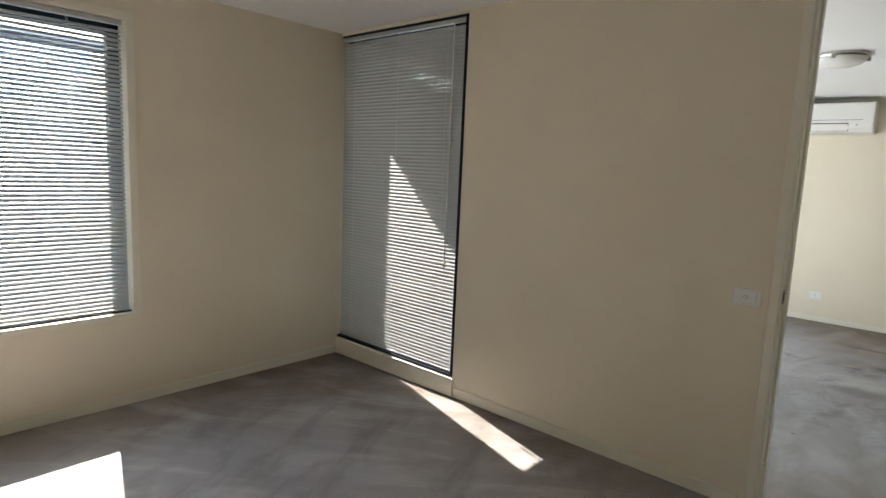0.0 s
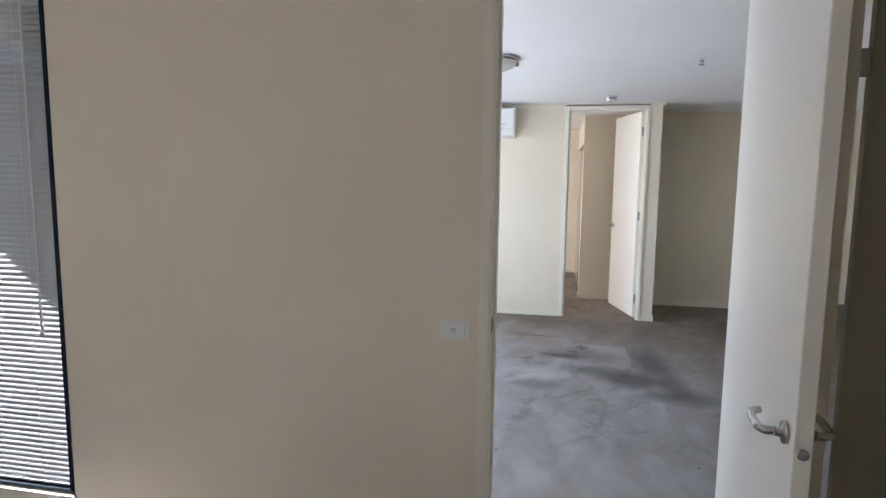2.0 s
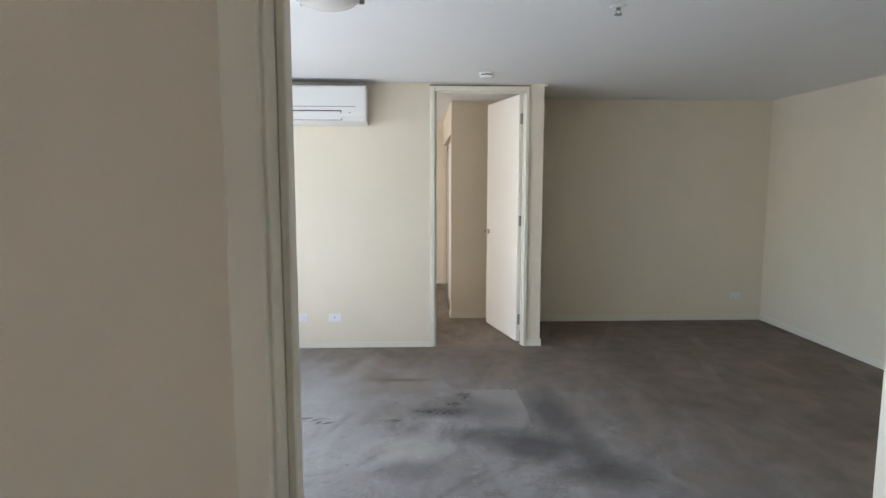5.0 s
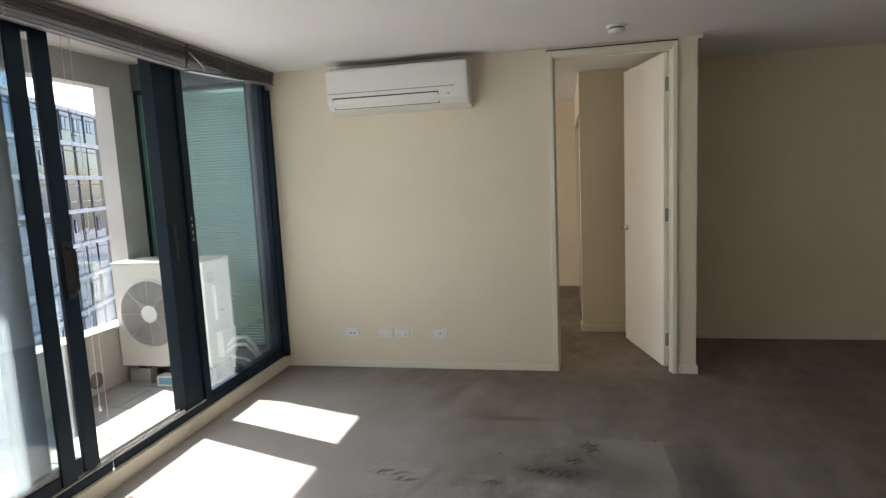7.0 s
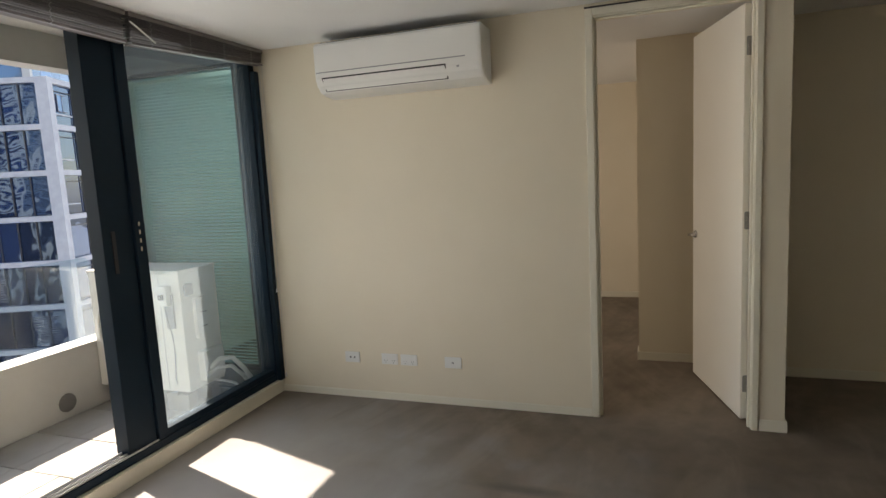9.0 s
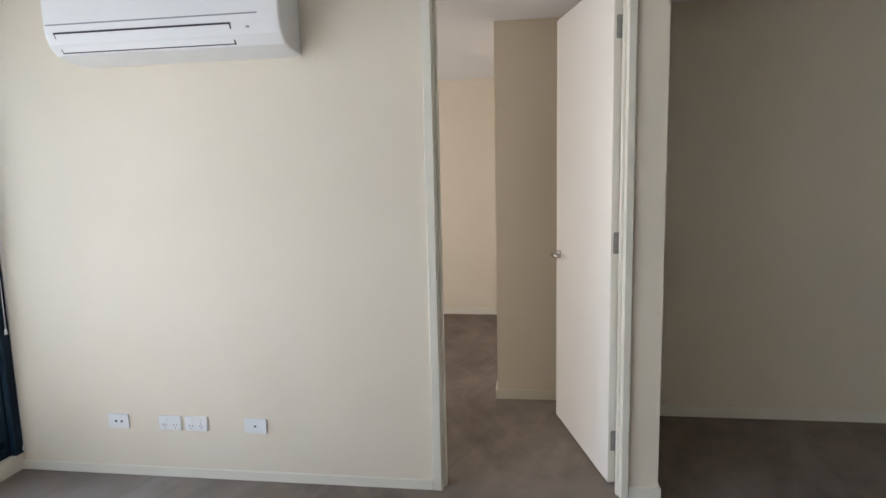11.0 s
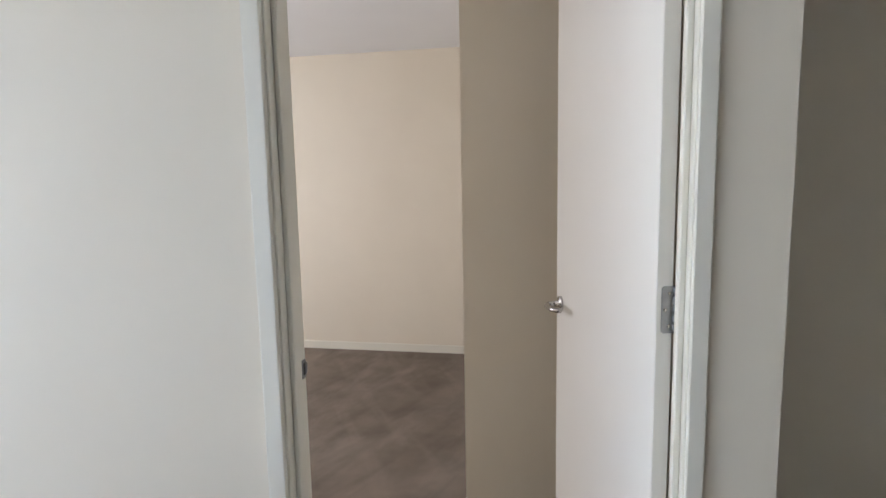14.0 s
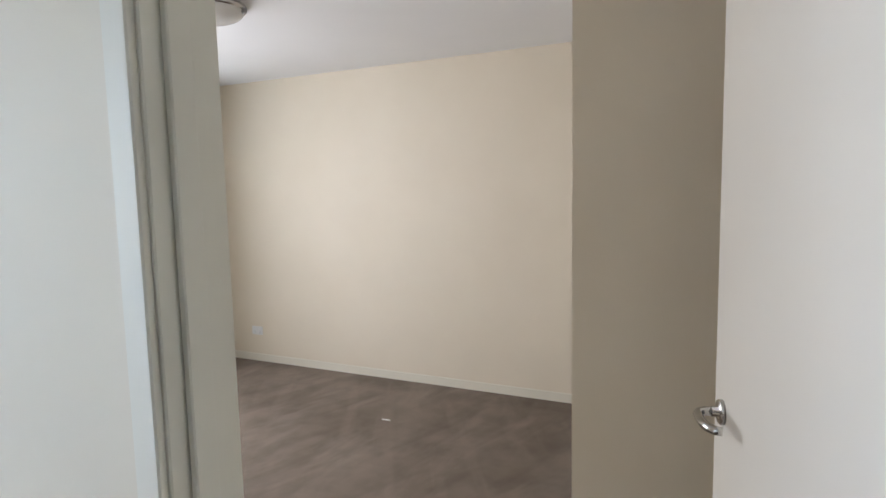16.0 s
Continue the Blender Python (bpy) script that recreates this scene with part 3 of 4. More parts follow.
def hanging_blind(name, label, length, z0, z1, m, tilt, pitch=0.025, wand=True, mat=None, width=0.0275, crown=0.0025):
    """A lowered venetian blind along local x with its inner side towards -y."""
    bl = thing(name, label, "venetian blind", "lowered venetian blinds")
    bl.matrix_world = m
    part("headrail", rounded(0, length, -0.014, 0.014, z1 - 0.026, z1, 0.002, 1), M_SLAT, bl, "silver metal headrail")
    part("bottom_rail", rounded(0.002, length - 0.002, -0.012, 0.012, z0, z0 + 0.012, 0.002, 1), M_SLAT, bl)
    me = mesh_of("slat", slat_mesh(length - 0.006, width, tilt, crown), mat or M_SLAT)
    n = int((z1 - 0.03 - z0 - 0.02) / pitch)
    rnd = random.Random(len(name) + n)
    for k in range(n):
        ob = new("slat", me)
        ob.parent = bl
        ob.location = (0.003, 0, z0 + 0.025 + k * pitch)
        ob.rotation_euler = (radians(rnd.uniform(-0.5, 0.5)), 0, 0)
    for fx in (0.12, 0.5, 0.88):
        for dy in (-0.0135, 0.0135):
            part("ladder_cord", tube([(length * fx, dy, z0), (length * fx, dy, z1 - 0.02)], 0.0009, 5), M_CORD, bl)
    if wand:
        part("tilt_wand", tube([(length - 0.09, -0.022, z1 - 0.03), (length - 0.09, -0.024, z1 - 1.55)], 0.004, 8), M_PLASTIC, bl, "clear plastic tilt wand")
        part("wand_tip", tube([(length - 0.09, -0.024, z1 - 1.55), (length - 0.09, -0.024, z1 - 1.60)], 0.007, 8), M_PLASTIC, bl)
    return bl


def window(name, label, x0, x1, y0, y1, z0, z1, axis, mat, glass, bar=0.045, mid=None):
    """A framed pane in an opening; axis: along which it runs."""
    w = thing(name, label, "window")
    w["kind"] = "structure"
    lo, hi = (x0, x1) if axis == "x" else (y0, y1)
    pl = (y0, y1) if axis == "x" else (x0, x1)
    def bx(a, b, c, d, p=pl):
        return (a, b, p[0], p[1], c, d) if axis == "x" else (p[0], p[1], a, b, c, d)
    for a, b, c, d in ((lo, lo + bar, z0, z1), (hi - bar, hi, z0, z1), (lo + bar, hi - bar, z0, z0 + bar), (lo + bar, hi - bar, z1 - bar, z1)):
        part("window_frame", rounded(*bx(a, b, c, d), 0.002, 1), mat, w)
    edges = [lo + bar, hi - bar]
    if mid is not None:
        part("mullion", rounded(*bx(mid - bar / 2, mid + bar / 2, z0 + bar, z1 - bar), 0.002, 1), mat, w)
        edges = [lo + bar, mid - bar / 2, mid + bar / 2, hi - bar]
    c = (pl[0] + pl[1]) / 2
    for a, b in zip(edges[::2], edges[1::2]):
        p = part("pane", boxes(bx(a, b, z0 + bar, z1 - bar, (c - 0.003, c + 0.003))), glass, w)
        p.visible_shadow = False
    return w


# bedroom window with white timber surround
window("window_1", "black framed window behind a venetian blind", XB - 0.16, XB - 0.10, W1Y0, W1Y1, W1Z0, W1Z1, "y", M_BLACK, M_GLASS, 0.08, -0.35)
sur = thing("window_1_surround", "white painted timber window surround with a sill", "window surround")
sur["kind"] = "structure"
for bs in ((XB - 0.10, XB + 0.014, W1Y1 - 0.018, W1Y1 + 0.03, W1Z0 - 0.03, W1Z1 + 0.03), (XB - 0.10, XB + 0.014, W1Y0 - 0.03, W1Y0 + 0.018, W1Z0 - 0.03, W1Z1 + 0.03),
           (XB - 0.10, XB + 0.014, W1Y0 + 0.018, W1Y1 - 0.018, W1Z1 - 0.018, W1Z1 + 0.03)):
    part("window_trim", rounded(*bs, 0.003, 2), M_TRIM, sur)
part("window_sill", rounded(XB - 0.10, XB + 0.022, W1Y0 + 0.018, W1Y1 - 0.018, W1Z0 - 0.03, W1Z0 + 0.004, 0.003, 2), M_TRIM, sur, "white painted timber sill")
part("frame_bead", rounded(XB - 0.0985, XB - 0.008, W1Y0 + 0.019, W1Y1 - 0.019, W1Z0 + 0.0045, W1Z0 + 0.011, 0.002, 1), M_BLACK, sur, "black bead on the sill under the blind")
hanging_blind("venetian_blind", "silver aluminium venetian blind lowered, slats half open", W1Y1 - W1Y0 - 0.05, W1Z0 + 0.012, W1Z1 - 0.022,
              Matrix.Translation((XB - 0.035, W1Y0 + 0.025, 0)) @ pose(0, 0, 0, 0, 0, 90), 46, 0.025, False)
# narrow full-height window to the balcony
window("window_2", "tall narrow black framed window onto the balcony", XB + 0.001, NWR, W1 + 0.062, W1B - 0.005, NWB, NWT, "x", M_BLACK, M_GLASS, 0.04)
nf = thing("window_2_lining", "black aluminium lining of the tall window", "window frame")
nf["kind"] = "structure"
part("lining", rounded(NWR - 0.022, NWR + 0.001, W1 - 0.004, W1 + 0.060, NWB, NWT, 0.002, 1), M_BLACK, nf)
part("lining", rounded(XB + 0.001, NWR - 0.022, W1 - 0.004, W1 + 0.060, NWB, NWB + 0.016, 0.002, 1), M_BLACK, nf)
part("lining", rounded(XB + 0.001, NWR - 0.022, W1 - 0.002, W1 + 0.060, NWT - 0.012, NWT, 0.002, 1), M_BLACK, nf)
solid("window_2_upstand", rounded(XB + 0.001, NWR + 0.012, W1 - 0.020, W1 - 0.0005, 0.0, NWB - 0.004, 0.003, 2), M_TRIM, "cream painted upstand below the tall window", "sill")
hanging_blind("venetian_blind", "silver aluminium venetian blind lowered and tilted, sun on its slats", NWR - 0.028 - XB - 0.008, NWB + 0.022, NWT - 0.014,
              Matrix.Translation((XB + 0.006, W1 + 0.026, 0)), 71.5, 0.025, True, None, 0.0275, 0.0032)
# second bedroom: narrow window to the balcony, assumed outer window
window("window_3", "tall green-tinted window of the second bedroom", XB - 0.1, -2.665, W2 + 0.01, W2 + 0.05, 0.13, 2.385, "x", M_BLACK, M_GLASS_TINT, 0.03)
hanging_blind("venetian_blind", "pale venetian blind closed behind tinted glass", 0.98, 0.16, 2.37, Matrix.Translation((-2.672, W2B - 0.03, 0)) @ pose(0, 0, 0, 0, 0, 180), 34, 0.025, False, M_SLAT_PALE)
window("window_4", "outer window of the second bedroom, unseen and assumed", XB - 0.16, XB - 0.10, 8.5, 10.1, 0.57, 2.29, "y", M_BLACK, M_GLASS, 0.045, 9.3)
# closed blind added out of view to stop the sun at this window
hanging_blind("venetian_blind", "pale closed venetian blind, unseen, added to keep the sun out", 1.76, 0.48, 2.36, Matrix.Translation((XB + 0.02, 8.42, 0)) @ pose(0, 0, 0, 0, 0, 90), -62, 0.022, False)


# ---------------------------------------------------------------- balcony glazing
gz = thing("window_5", "black aluminium sliding glass doors to the balcony, partly open", "sliding door")
gz["kind"] = "structure"
FX0, FX1 = -2.60, -2.495
ZB, ZT = 0.09, 2.41


def bar_part(name, bs, r=0.003):
    return part(name, rounded(*bs, r, 1), M_TRACK if name == "track_rail" else M_BLACK, gz)


bar_part("sill_track", (FX0, FX1, W1B + 0.06, 7.075, ZB, ZB + 0.045))
bar_part("track_rail", (-2.532, -2.524, W1B + 0.06, 6.0, ZB + 0.045, ZB + 0.062))
bar_part("track_rail", (-2.572, -2.564, W1B + 0.06, 6.0, ZB + 0.045, ZB + 0.062))
bar_part("track_rail", (-2.508, -2.500, W1B + 0.06, 6.0, ZB + 0.045, ZB + 0.056))
bar_part("track_rail", (-2.640, -2.601, W1B + 0.06, 7.07, ZB - 0.02, ZB + 0.02))
bar_part("head_frame", (FX0, FX1, W1B + 0.06, 7.075, 2.35, ZT))
bar_part("jamb_frame", (FX0, FX1, 7.075, 7.133, ZB, ZT))
bar_part("jamb_cover", (FX1 + 0.0005, -2.458, 7.085, 7.133, ZB + 0.0005, 2.29))
bar_part("jamb_frame", (FX0, FX1, W1B, W1B + 0.06, ZB, ZT))
# fixed panel with its heavy post
bar_part("post", (-2.60, -2.512, 5.80, 5.985, ZB + 0.046, 2.349))
bar_part("post", (-2.59, -2.496, 5.987, 6.055, ZB + 0.0455, 2.3495))
bar_part("bottom_rail", (-2.575, -2.505, 6.056, 7.074, ZB + 0.0455, ZB + 0.085))
pane = part("pane", boxes((-2.546, -2.540, 6.056, 7.074, ZB + 0.086, 2.349)), M_GLASS_DUSTY, gz)
pane.visible_shadow = False
pull = part("pull", rounded(-2.514, -2.506, 5.85, 5.872, 1.10, 1.32, 0.003, 2), M_SLOT, gz, "black flush pull")
for k in range(4):
    part("keeper", boxes((-2.4965, -2.4945, 6.012, 6.022, 1.20 + k * 0.045, 1.222 + k * 0.045)), M_CHROME, gz, "small bright lock keeper")
# sliding leaf pushed aside, and the fixed panel behind it
# the outermost stile, at -2.64, is a bar added for a dark band in the glass
for nm, bs in (("stile", (-2.537, -2.515, 5.000, 5.095, ZB + 0.063, 2.348)), ("stile", (-2.515, -2.497, 4.848, 4.935, ZB + 0.0625, 2.3485)), ("stile", (-2.64, -2.605, 4.74, 4.90, ZB + 0.01, 2.34)),
               ("stile", (-2.565, -2.515, 3.98, 4.07, ZB + 0.063, 2.348)), ("rail", (-2.56, -2.52, 4.071, 4.989, ZB + 0.063, ZB + 0.15)), ("rail", (-2.56, -2.52, 4.071, 4.989, 2.28, 2.348)),
               ("rail", (-2.522, -2.50, 2.63, 4.841, ZB + 0.0625, ZB + 0.12)), ("stile", (-2.525, -2.497, W1B + 0.061, 2.69, ZB + 0.0625, 2.3485))):
    bar_part(nm, bs)
for bs in ((-2.543, -2.537, 4.071, 4.989, ZB + 0.151, 2.279), (-2.514, -2.508, 2.691, 4.841, ZB + 0.121, 2.349)):
    p = part("pane", boxes(bs), M_GLASS_DUSTY, gz)
    p.visible_shadow = False
hd = part("pull_handle", tube([(-2.514, 5.045, 1.06), (-2.485, 5.048, 1.065), (-2.472, 5.05, 1.09), (-2.470, 5.05, 1.18), (-2.472, 5.05, 1.25), (-2.485, 5.048, 1.275), (-2.514, 5.045, 1.28)], 0.011, 10), M_SLOT, gz, "black D-shaped pull handle")
part("handle_plate", rounded(-2.515, -2.507, 5.02, 5.075, 1.03, 1.31, 0.003, 2), M_SLOT, gz)


def droop(y, y0, y1, sag):
    """How far along to its low end a blind is at y."""
    return (y1 - y) / (y1 - y0) if sag > 0 else (y - y0) / (y1 - y0)


# raised blinds over the glazing
def raised_blind(name, y0, y1, sag, drop):
    """A drawn-up venetian blind: headrail, a stack of slats and a bottom rail; sag lowers its near end."""
    b = thing(name, "grey-brown venetian blind drawn up in an uneven stack", "venetian blind", "raised venetian blinds")
    part("headrail", rounded(-2.462, -2.405, y0, y1, 2.402, 2.428, 0.002, 1), M_SLAT_DARK, b)
    rnd = random.Random(7)
    n = 18
    for k in range(n):
        z = 2.398 - drop * (k + 0.5) / n
        low = sag * (k + 0.5) / n
        bm = bmesh.new()
        dx = rnd.uniform(-0.009, 0.007)
        tip = rnd.uniform(-0.006, 0.006)
        vs = add_box(bm, -2.459 + dx, -2.409 + dx, y0 + 0.008 + rnd.uniform(0, 0.008), y1 - 0.008 - rnd.uniform(0, 0.008), z - 0.0012, z + 0.0012)
        for v in vs:
            v.co.z -= abs(low) * droop(v.co.y, y0, y1, sag) + (tip if v.co.x > -2.434 else -tip) * 0.6
        part("slat", bm, M_SLAT_DARK if rnd.random() < 0.72 else M_SLAT, b)
    bm = boxes((-2.460, -2.408, y0 + 0.006, y1 - 0.006, 2.392 - drop - 0.012, 2.392 - drop))
    for v in bm.verts:
        v.co.z -= abs(sag) * droop(v.co.y, y0, y1, sag)
    part("bottom_rail", bm, M_SLAT_DARK, b)
    for f in (0.12, 0.38, 0.64, 0.88):
        y = y0 + (y1 - y0) * f
        lo = 2.392 - drop - 0.012 - abs(sag) * droop(y, y0, y1, sag)
        bm = bmesh.new()
        for q in range(5):
            za, zb = lo + (2.40 - lo) * q / 5, lo + (2.40 - lo) * (q + 1) / 5
            add_tube(bm, [(-2.404, y - 0.006, za), (-2.399, y + 0.004, (za + zb) / 2), (-2.404, y - 0.004, zb)], 0.0015, 5)
        part("ladder_tape", bm, M_SLAT, b, "bunched pale ladder cord")
    return b


raised_blind("raised_venetian_blind", 6.02, 7.125, 0.062, 0.055)
raised_blind("raised_venetian_blind", 2.60, 6.00, -0.055, 0.058)


loose = thing("loose_blind_slat", "loose pale slat sticking out of the drawn-up blind", "blind slat", at=(-2.40, 6.08, 2.30))
part("slat", tube([(0, -0.06, 0.075), (0.006, 0.02, 0.03), (0.004, 0.09, -0.005)], 0.0045, 6), M_SLAT_PALE, loose)


def cord(name, pts, label):
    t = thing(name, label, "blind cord", "blind cords", pts[0])
    bm = tube([Vector(p) - Vector(pts[0]) for p in pts], 0.0016, 6)
    part("cord", bm, M_CORD, t)
    tip = Vector(pts[-1]) - Vector(pts[0])
    part("tassel", tube([tip + Vector((0, 0, 0.03)), tip + Vector((0, 0, 0.0))], [0.004, 0.008], 8), M_PLASTIC, t, "small pale tassel")
    return t


cord("blind_cord", [(-2.44, 5.09, 2.34), (-2.442, 5.085, 1.8), (-2.448, 5.07, 1.0), (-2.45, 5.065, 0.45)], "long pale blind cord hanging before the sliding door")
cord("blind_cord", [(-2.43, 5.13, 2.34), (-2.44, 5.13, 1.6), (-2.44, 5.10, 0.8), (-2.44, 5.095, 0.10)], "long pale blind cord hanging before the sliding door")
cord("blind_cord", [(-2.425, 7.10, 2.33), (-2.43, 7.095, 1.6), (-2.43, 7.085, 0.75)], "pale blind cord hanging beside the wall")
cord("blind_cord", [(-2.415, 7.115, 2.33), (-2.42, 7.112, 1.4), (-2.425, 7.10, 0.12)], "pale blind cord hanging beside the wall")


# ---------------------------------------------------------------- air conditioner
def air_conditioner():
    x0, x1, z0, z1 = -1.885, -0.806, 2.064, 2.370
    a = thing("air_conditioner", "white wall-mounted split air conditioner under the ceiling", "air conditioner", at=(x0, W2, z0))
    w, h, d = x1 - x0, z1 - z0, 0.225
    prof = [(0, -0.018), (-0.10, -0.008), (-0.165, 0.006), (-0.205, 0.045), (-d + 0.004, 0.085), (-d, 0.12), (-d, h - 0.02), (-d + 0.012, h - 0.004), (-d + 0.03, h), (0, h)]
    bm = bmesh.new()
    rings = []
    for x, k in ((0, 0.965), (0.006, 0.99), (0.022, 1.0), (w - 0.022, 1.0), (w - 0.006, 0.99), (w, 0.965)):
        rings.append([bm.verts.new((x, y * k, h / 2 + (z - h / 2) * k)) for y, z in prof])
    n = len(prof)
    for p, q in zip(rings, rings[1:]):
        for k in range(n):
            bm.faces.new((p[k], p[(k + 1) % n], q[(k + 1) % n], q[k]))
    bm.faces.new(rings[0][::-1])
    bm.faces.new(rings[-1])
    part("casing", bm, M_PLASTIC, a)
    part("panel_gap", boxes((0.015, w - 0.095, -d - 0.0015, -d + 0.01, 0.121, 0.127)), M_GREYPL, a, "dark joint of the front panel")
    # louvre flap in the curved lower face
    def face_point(s):
        return Vector((0, -0.168 - 0.057 * s, 0.016 + 0.086 * s))
    def flap(xa, xb, sa, sb, lift, mat, nm, label=""):
        bm = bmesh.new()
        nrm = Vector((0, -0.80, -0.60))
        vs = []
        for lf in (lift, lift - 0.006):
            for x in (xa, xb):
                for s in (sa, sb):
                    p = face_point(s) + nrm * lf
                    vs.append(bm.verts.new((x, p.y, p.z)))
        for f in ((0, 1, 3, 2), (4, 6, 7, 5), (0, 4, 5, 1), (2, 3, 7, 6), (0, 2, 6, 4), (1, 5, 7, 3)):
            bm.faces.new([vs[i] for i in f])
        return part(nm, bm, mat, a, label)
    flap(0.05, w - 0.215, 0.02, 0.92, 0.0100, M_SLOT, "louvre_gap", "dark gap round the louvre")
    flap(0.056, w - 0.221, 0.08, 0.50, 0.0125, M_PLASTIC, "louvre")
    flap(0.056, w - 0.221, 0.53, 0.86, 0.0125, M_PLASTIC, "louvre")
    flap(w - 0.15, w - 0.125, 0.42, 0.50, 0.0112, M_GREYPL, "display", "small grey indicator")
    flap(w - 0.15, w - 0.135, 0.68, 0.76, 0.0112, M_GREYPL, "display")
    part("top_grille", boxes((0.03, w - 0.03, -d + 0.035, -0.02, h - 0.002, h + 0.004)), M_SLOT, a, "dark air intake grille")
    bm = bmesh.new()
    for k in range(26):
        x = 0.04 + k * (w - 0.08) / 25
        add_box(bm, x, x + 0.004, -d + 0.036, -0.021, h + 0.0042, h + 0.010)
    part("intake_rib", bm, M_GREYPL, a)
    part("rating_label", boxes((0.14, 0.34, -0.11, -0.06, -0.0012, 0.0004)), M_PLASTIC_OLD, a, "printed paper label underneath")
    for k in range(5):
        part("label_mark", boxes((0.15 + k * 0.037, 0.178 + k * 0.037, -0.10, -0.07, -0.0018, -0.0011)), M_GREYPL, a)
    return a


air_conditioner()


# ---------------------------------------------------------------- plates
def plate(name, label, category, x, y, z, w, h, marks, group="wall plates"):
    """A plate on a wall that faces -y; marks: (dx, dz, w, h, round) in metres."""
    p = thing(name, label, category, group, (x, y, z))
    part("cover", rounded(-w / 2, w / 2, -0.009, 0, -h / 2, h / 2, 0.0025, 2), M_PLASTIC, p)
    for dx, dz, mw, mh, kind in marks:
        if kind == "hole":
            part("socket_hole", lathe([(0, 0), (mw, 0), (mw, 0.001), (0, 0.001)], 14, Matrix.Translation((dx, -0.0092, dz)) @ pose(0, 0, 0, 90)), M_SLOT, p, "dark socket hole")
        elif kind == "slot":
            part("pin_slot", boxes((dx - mw / 2, dx + mw / 2, -0.0098, -0.0088, dz - mh / 2, dz + mh / 2)), M_SLOT, p)
        elif kind == "rocker":
            part("rocker", rounded(dx - mw / 2, dx + mw / 2, -0.0125, -0.0085, dz - mh / 2, dz + mh / 2, 0.0015, 2), M_PLASTIC, p)
        elif kind == "gap":
            part("inset_line", boxes((dx - mw / 2, dx + mw / 2, -0.0096, -0.0088, dz - mh / 2, dz + mh / 2)), M_GREYPL, p)
    return p


def gpo_marks():
    out = []
    for sx in (-0.028, 0.028):
        out += [(sx - 0.008, -0.010, 0.002, 0.008, "slot"), (sx + 0.008, -0.010, 0.002, 0.008, "slot"), (sx, -0.023, 0.002, 0.007, "slot"), (sx * 0.8, 0.020, 0.011, 0.017, "rocker")]
    return out


plate("wall_socket", "white twin-hole aerial and phone socket plate", "wall socket", -1.885, W2, 0.288, 0.112, 0.075, [(-0.013, 0, 0.006, 0, "hole"), (0.018, 0, 0.006, 0, "hole")])
plate("power_point", "white double power point with two switches", "power point", -1.600, W2, 0.288, 0.120, 0.075, gpo_marks())
plate("power_point", "white double power point with two switches", "power point", -1.458, W2, 0.288, 0.120, 0.075, gpo_marks())
plate("wall_socket", "white single-hole aerial socket plate", "wall socket", -1.143, W2, 0.288, 0.116, 0.075, [(0, 0, 0.0055, 0, "hole")])
plate("power_point", "white double power point low on the far wall", "power point", -3.325, FAR, 0.274, 0.116, 0.075, gpo_marks())
plate("power_point", "white double power point in the shaded recess", "power point", 3.20, RECESS, 0.275, 0.116, 0.075, gpo_marks())
plate("light_switch", "white light switch plate with a round button", "light switch", -0.662, W1, 1.000, 0.114, 0.074,
      [(0.0, 0.0, 0.076, 0.056, "rocker"), (0.038, 0.0, 0.0015, 0.056, "gap"), (0.0, -0.0285, 0.04, 0.001, "gap")])
btn = thing("dimmer_button", "round white button in the light switch", "switch button", at=(-0.668, W1 - 0.0125, 0.998))
part("ring", lathe([(0.0095, 0), (0.0095, 0.0015), (0.0080, 0.0015), (0.0080, 0)], 24, pose(0, 0, 0, 90)), M_GREYPL, btn)
part("button", lathe([(0, 0), (0.0078, 0), (0.0074, 0.003), (0.005, 0.0036), (0, 0.0036)], 24, pose(0, 0, 0, 90)), M_PLASTIC, btn)


# ---------------------------------------------------------------- ceiling fixtures
def oyster_light(x, y, z):
    o = thing("ceiling_light", "round frosted oyster light with a chrome rim", "ceiling light", "oyster lights", (x, y, z))
    part("base", lathe([(0, 0), (0.165, 0), (0.172, -0.012), (0.165, -0.030), (0, -0.030)], 40), M_CHROME, o, "chrome rim")
    part("diffuser", lathe([(0.158, -0.030), (0.150, -0.048), (0.125, -0.068), (0.085, -0.083), (0.04, -0.090), (0, -0.092)], 40), M_FROST, o, "frosted glass bowl")
    for k in range(3):
        c, s = math.cos(k * 2.094 + 0.4), math.sin(k * 2.094 + 0.4)
        part("clip", rounded(-0.012, 0.012, -0.008, 0.008, -0.05, -0.022, 0.002, 1), M_STEEL, o, "small steel clip", (0.166 * c, 0.166 * s, 0))
    return o


M_FROST = paint("frosted_glass", (0.72, 0.72, 0.70), 0.25, 0.02, 0.01)
oyster_light(-0.775, 4.58, HC)
oyster_light(-1.935, 8.915, HC)
sm = thing("smoke_detector", "white round smoke detector on the ceiling", "smoke detector", at=(0.20, 6.64, HC))
part("base", lathe([(0, 0), (0.062, 0), (0.060, -0.012), (0, -0.012)], 28), M_PLASTIC, sm)
part("vent_gap", lathe([(0, -0.012), (0.044, -0.012), (0.044, -0.022), (0, -0.022)], 28), M_SLOT, sm)
part("cap", lathe([(0, -0.022), (0.054, -0.022), (0.052, -0.038), (0.042, -0.046), (0, -0.047)], 28), M_PLASTIC, sm)
sp = thing("fire_sprinkler", "ceiling fire sprinkler with a white rose", "fire sprinkler", at=(0.655, 4.786, HC))
part("rose", lathe([(0, 0), (0.040, 0), (0.036, -0.006), (0.015, -0.010), (0, -0.010)], 24), M_PLASTIC, sp)
part("stem", lathe([(0, -0.010), (0.012, -0.010), (0.011, -0.022), (0, -0.022)], 14), M_STEEL, sp)
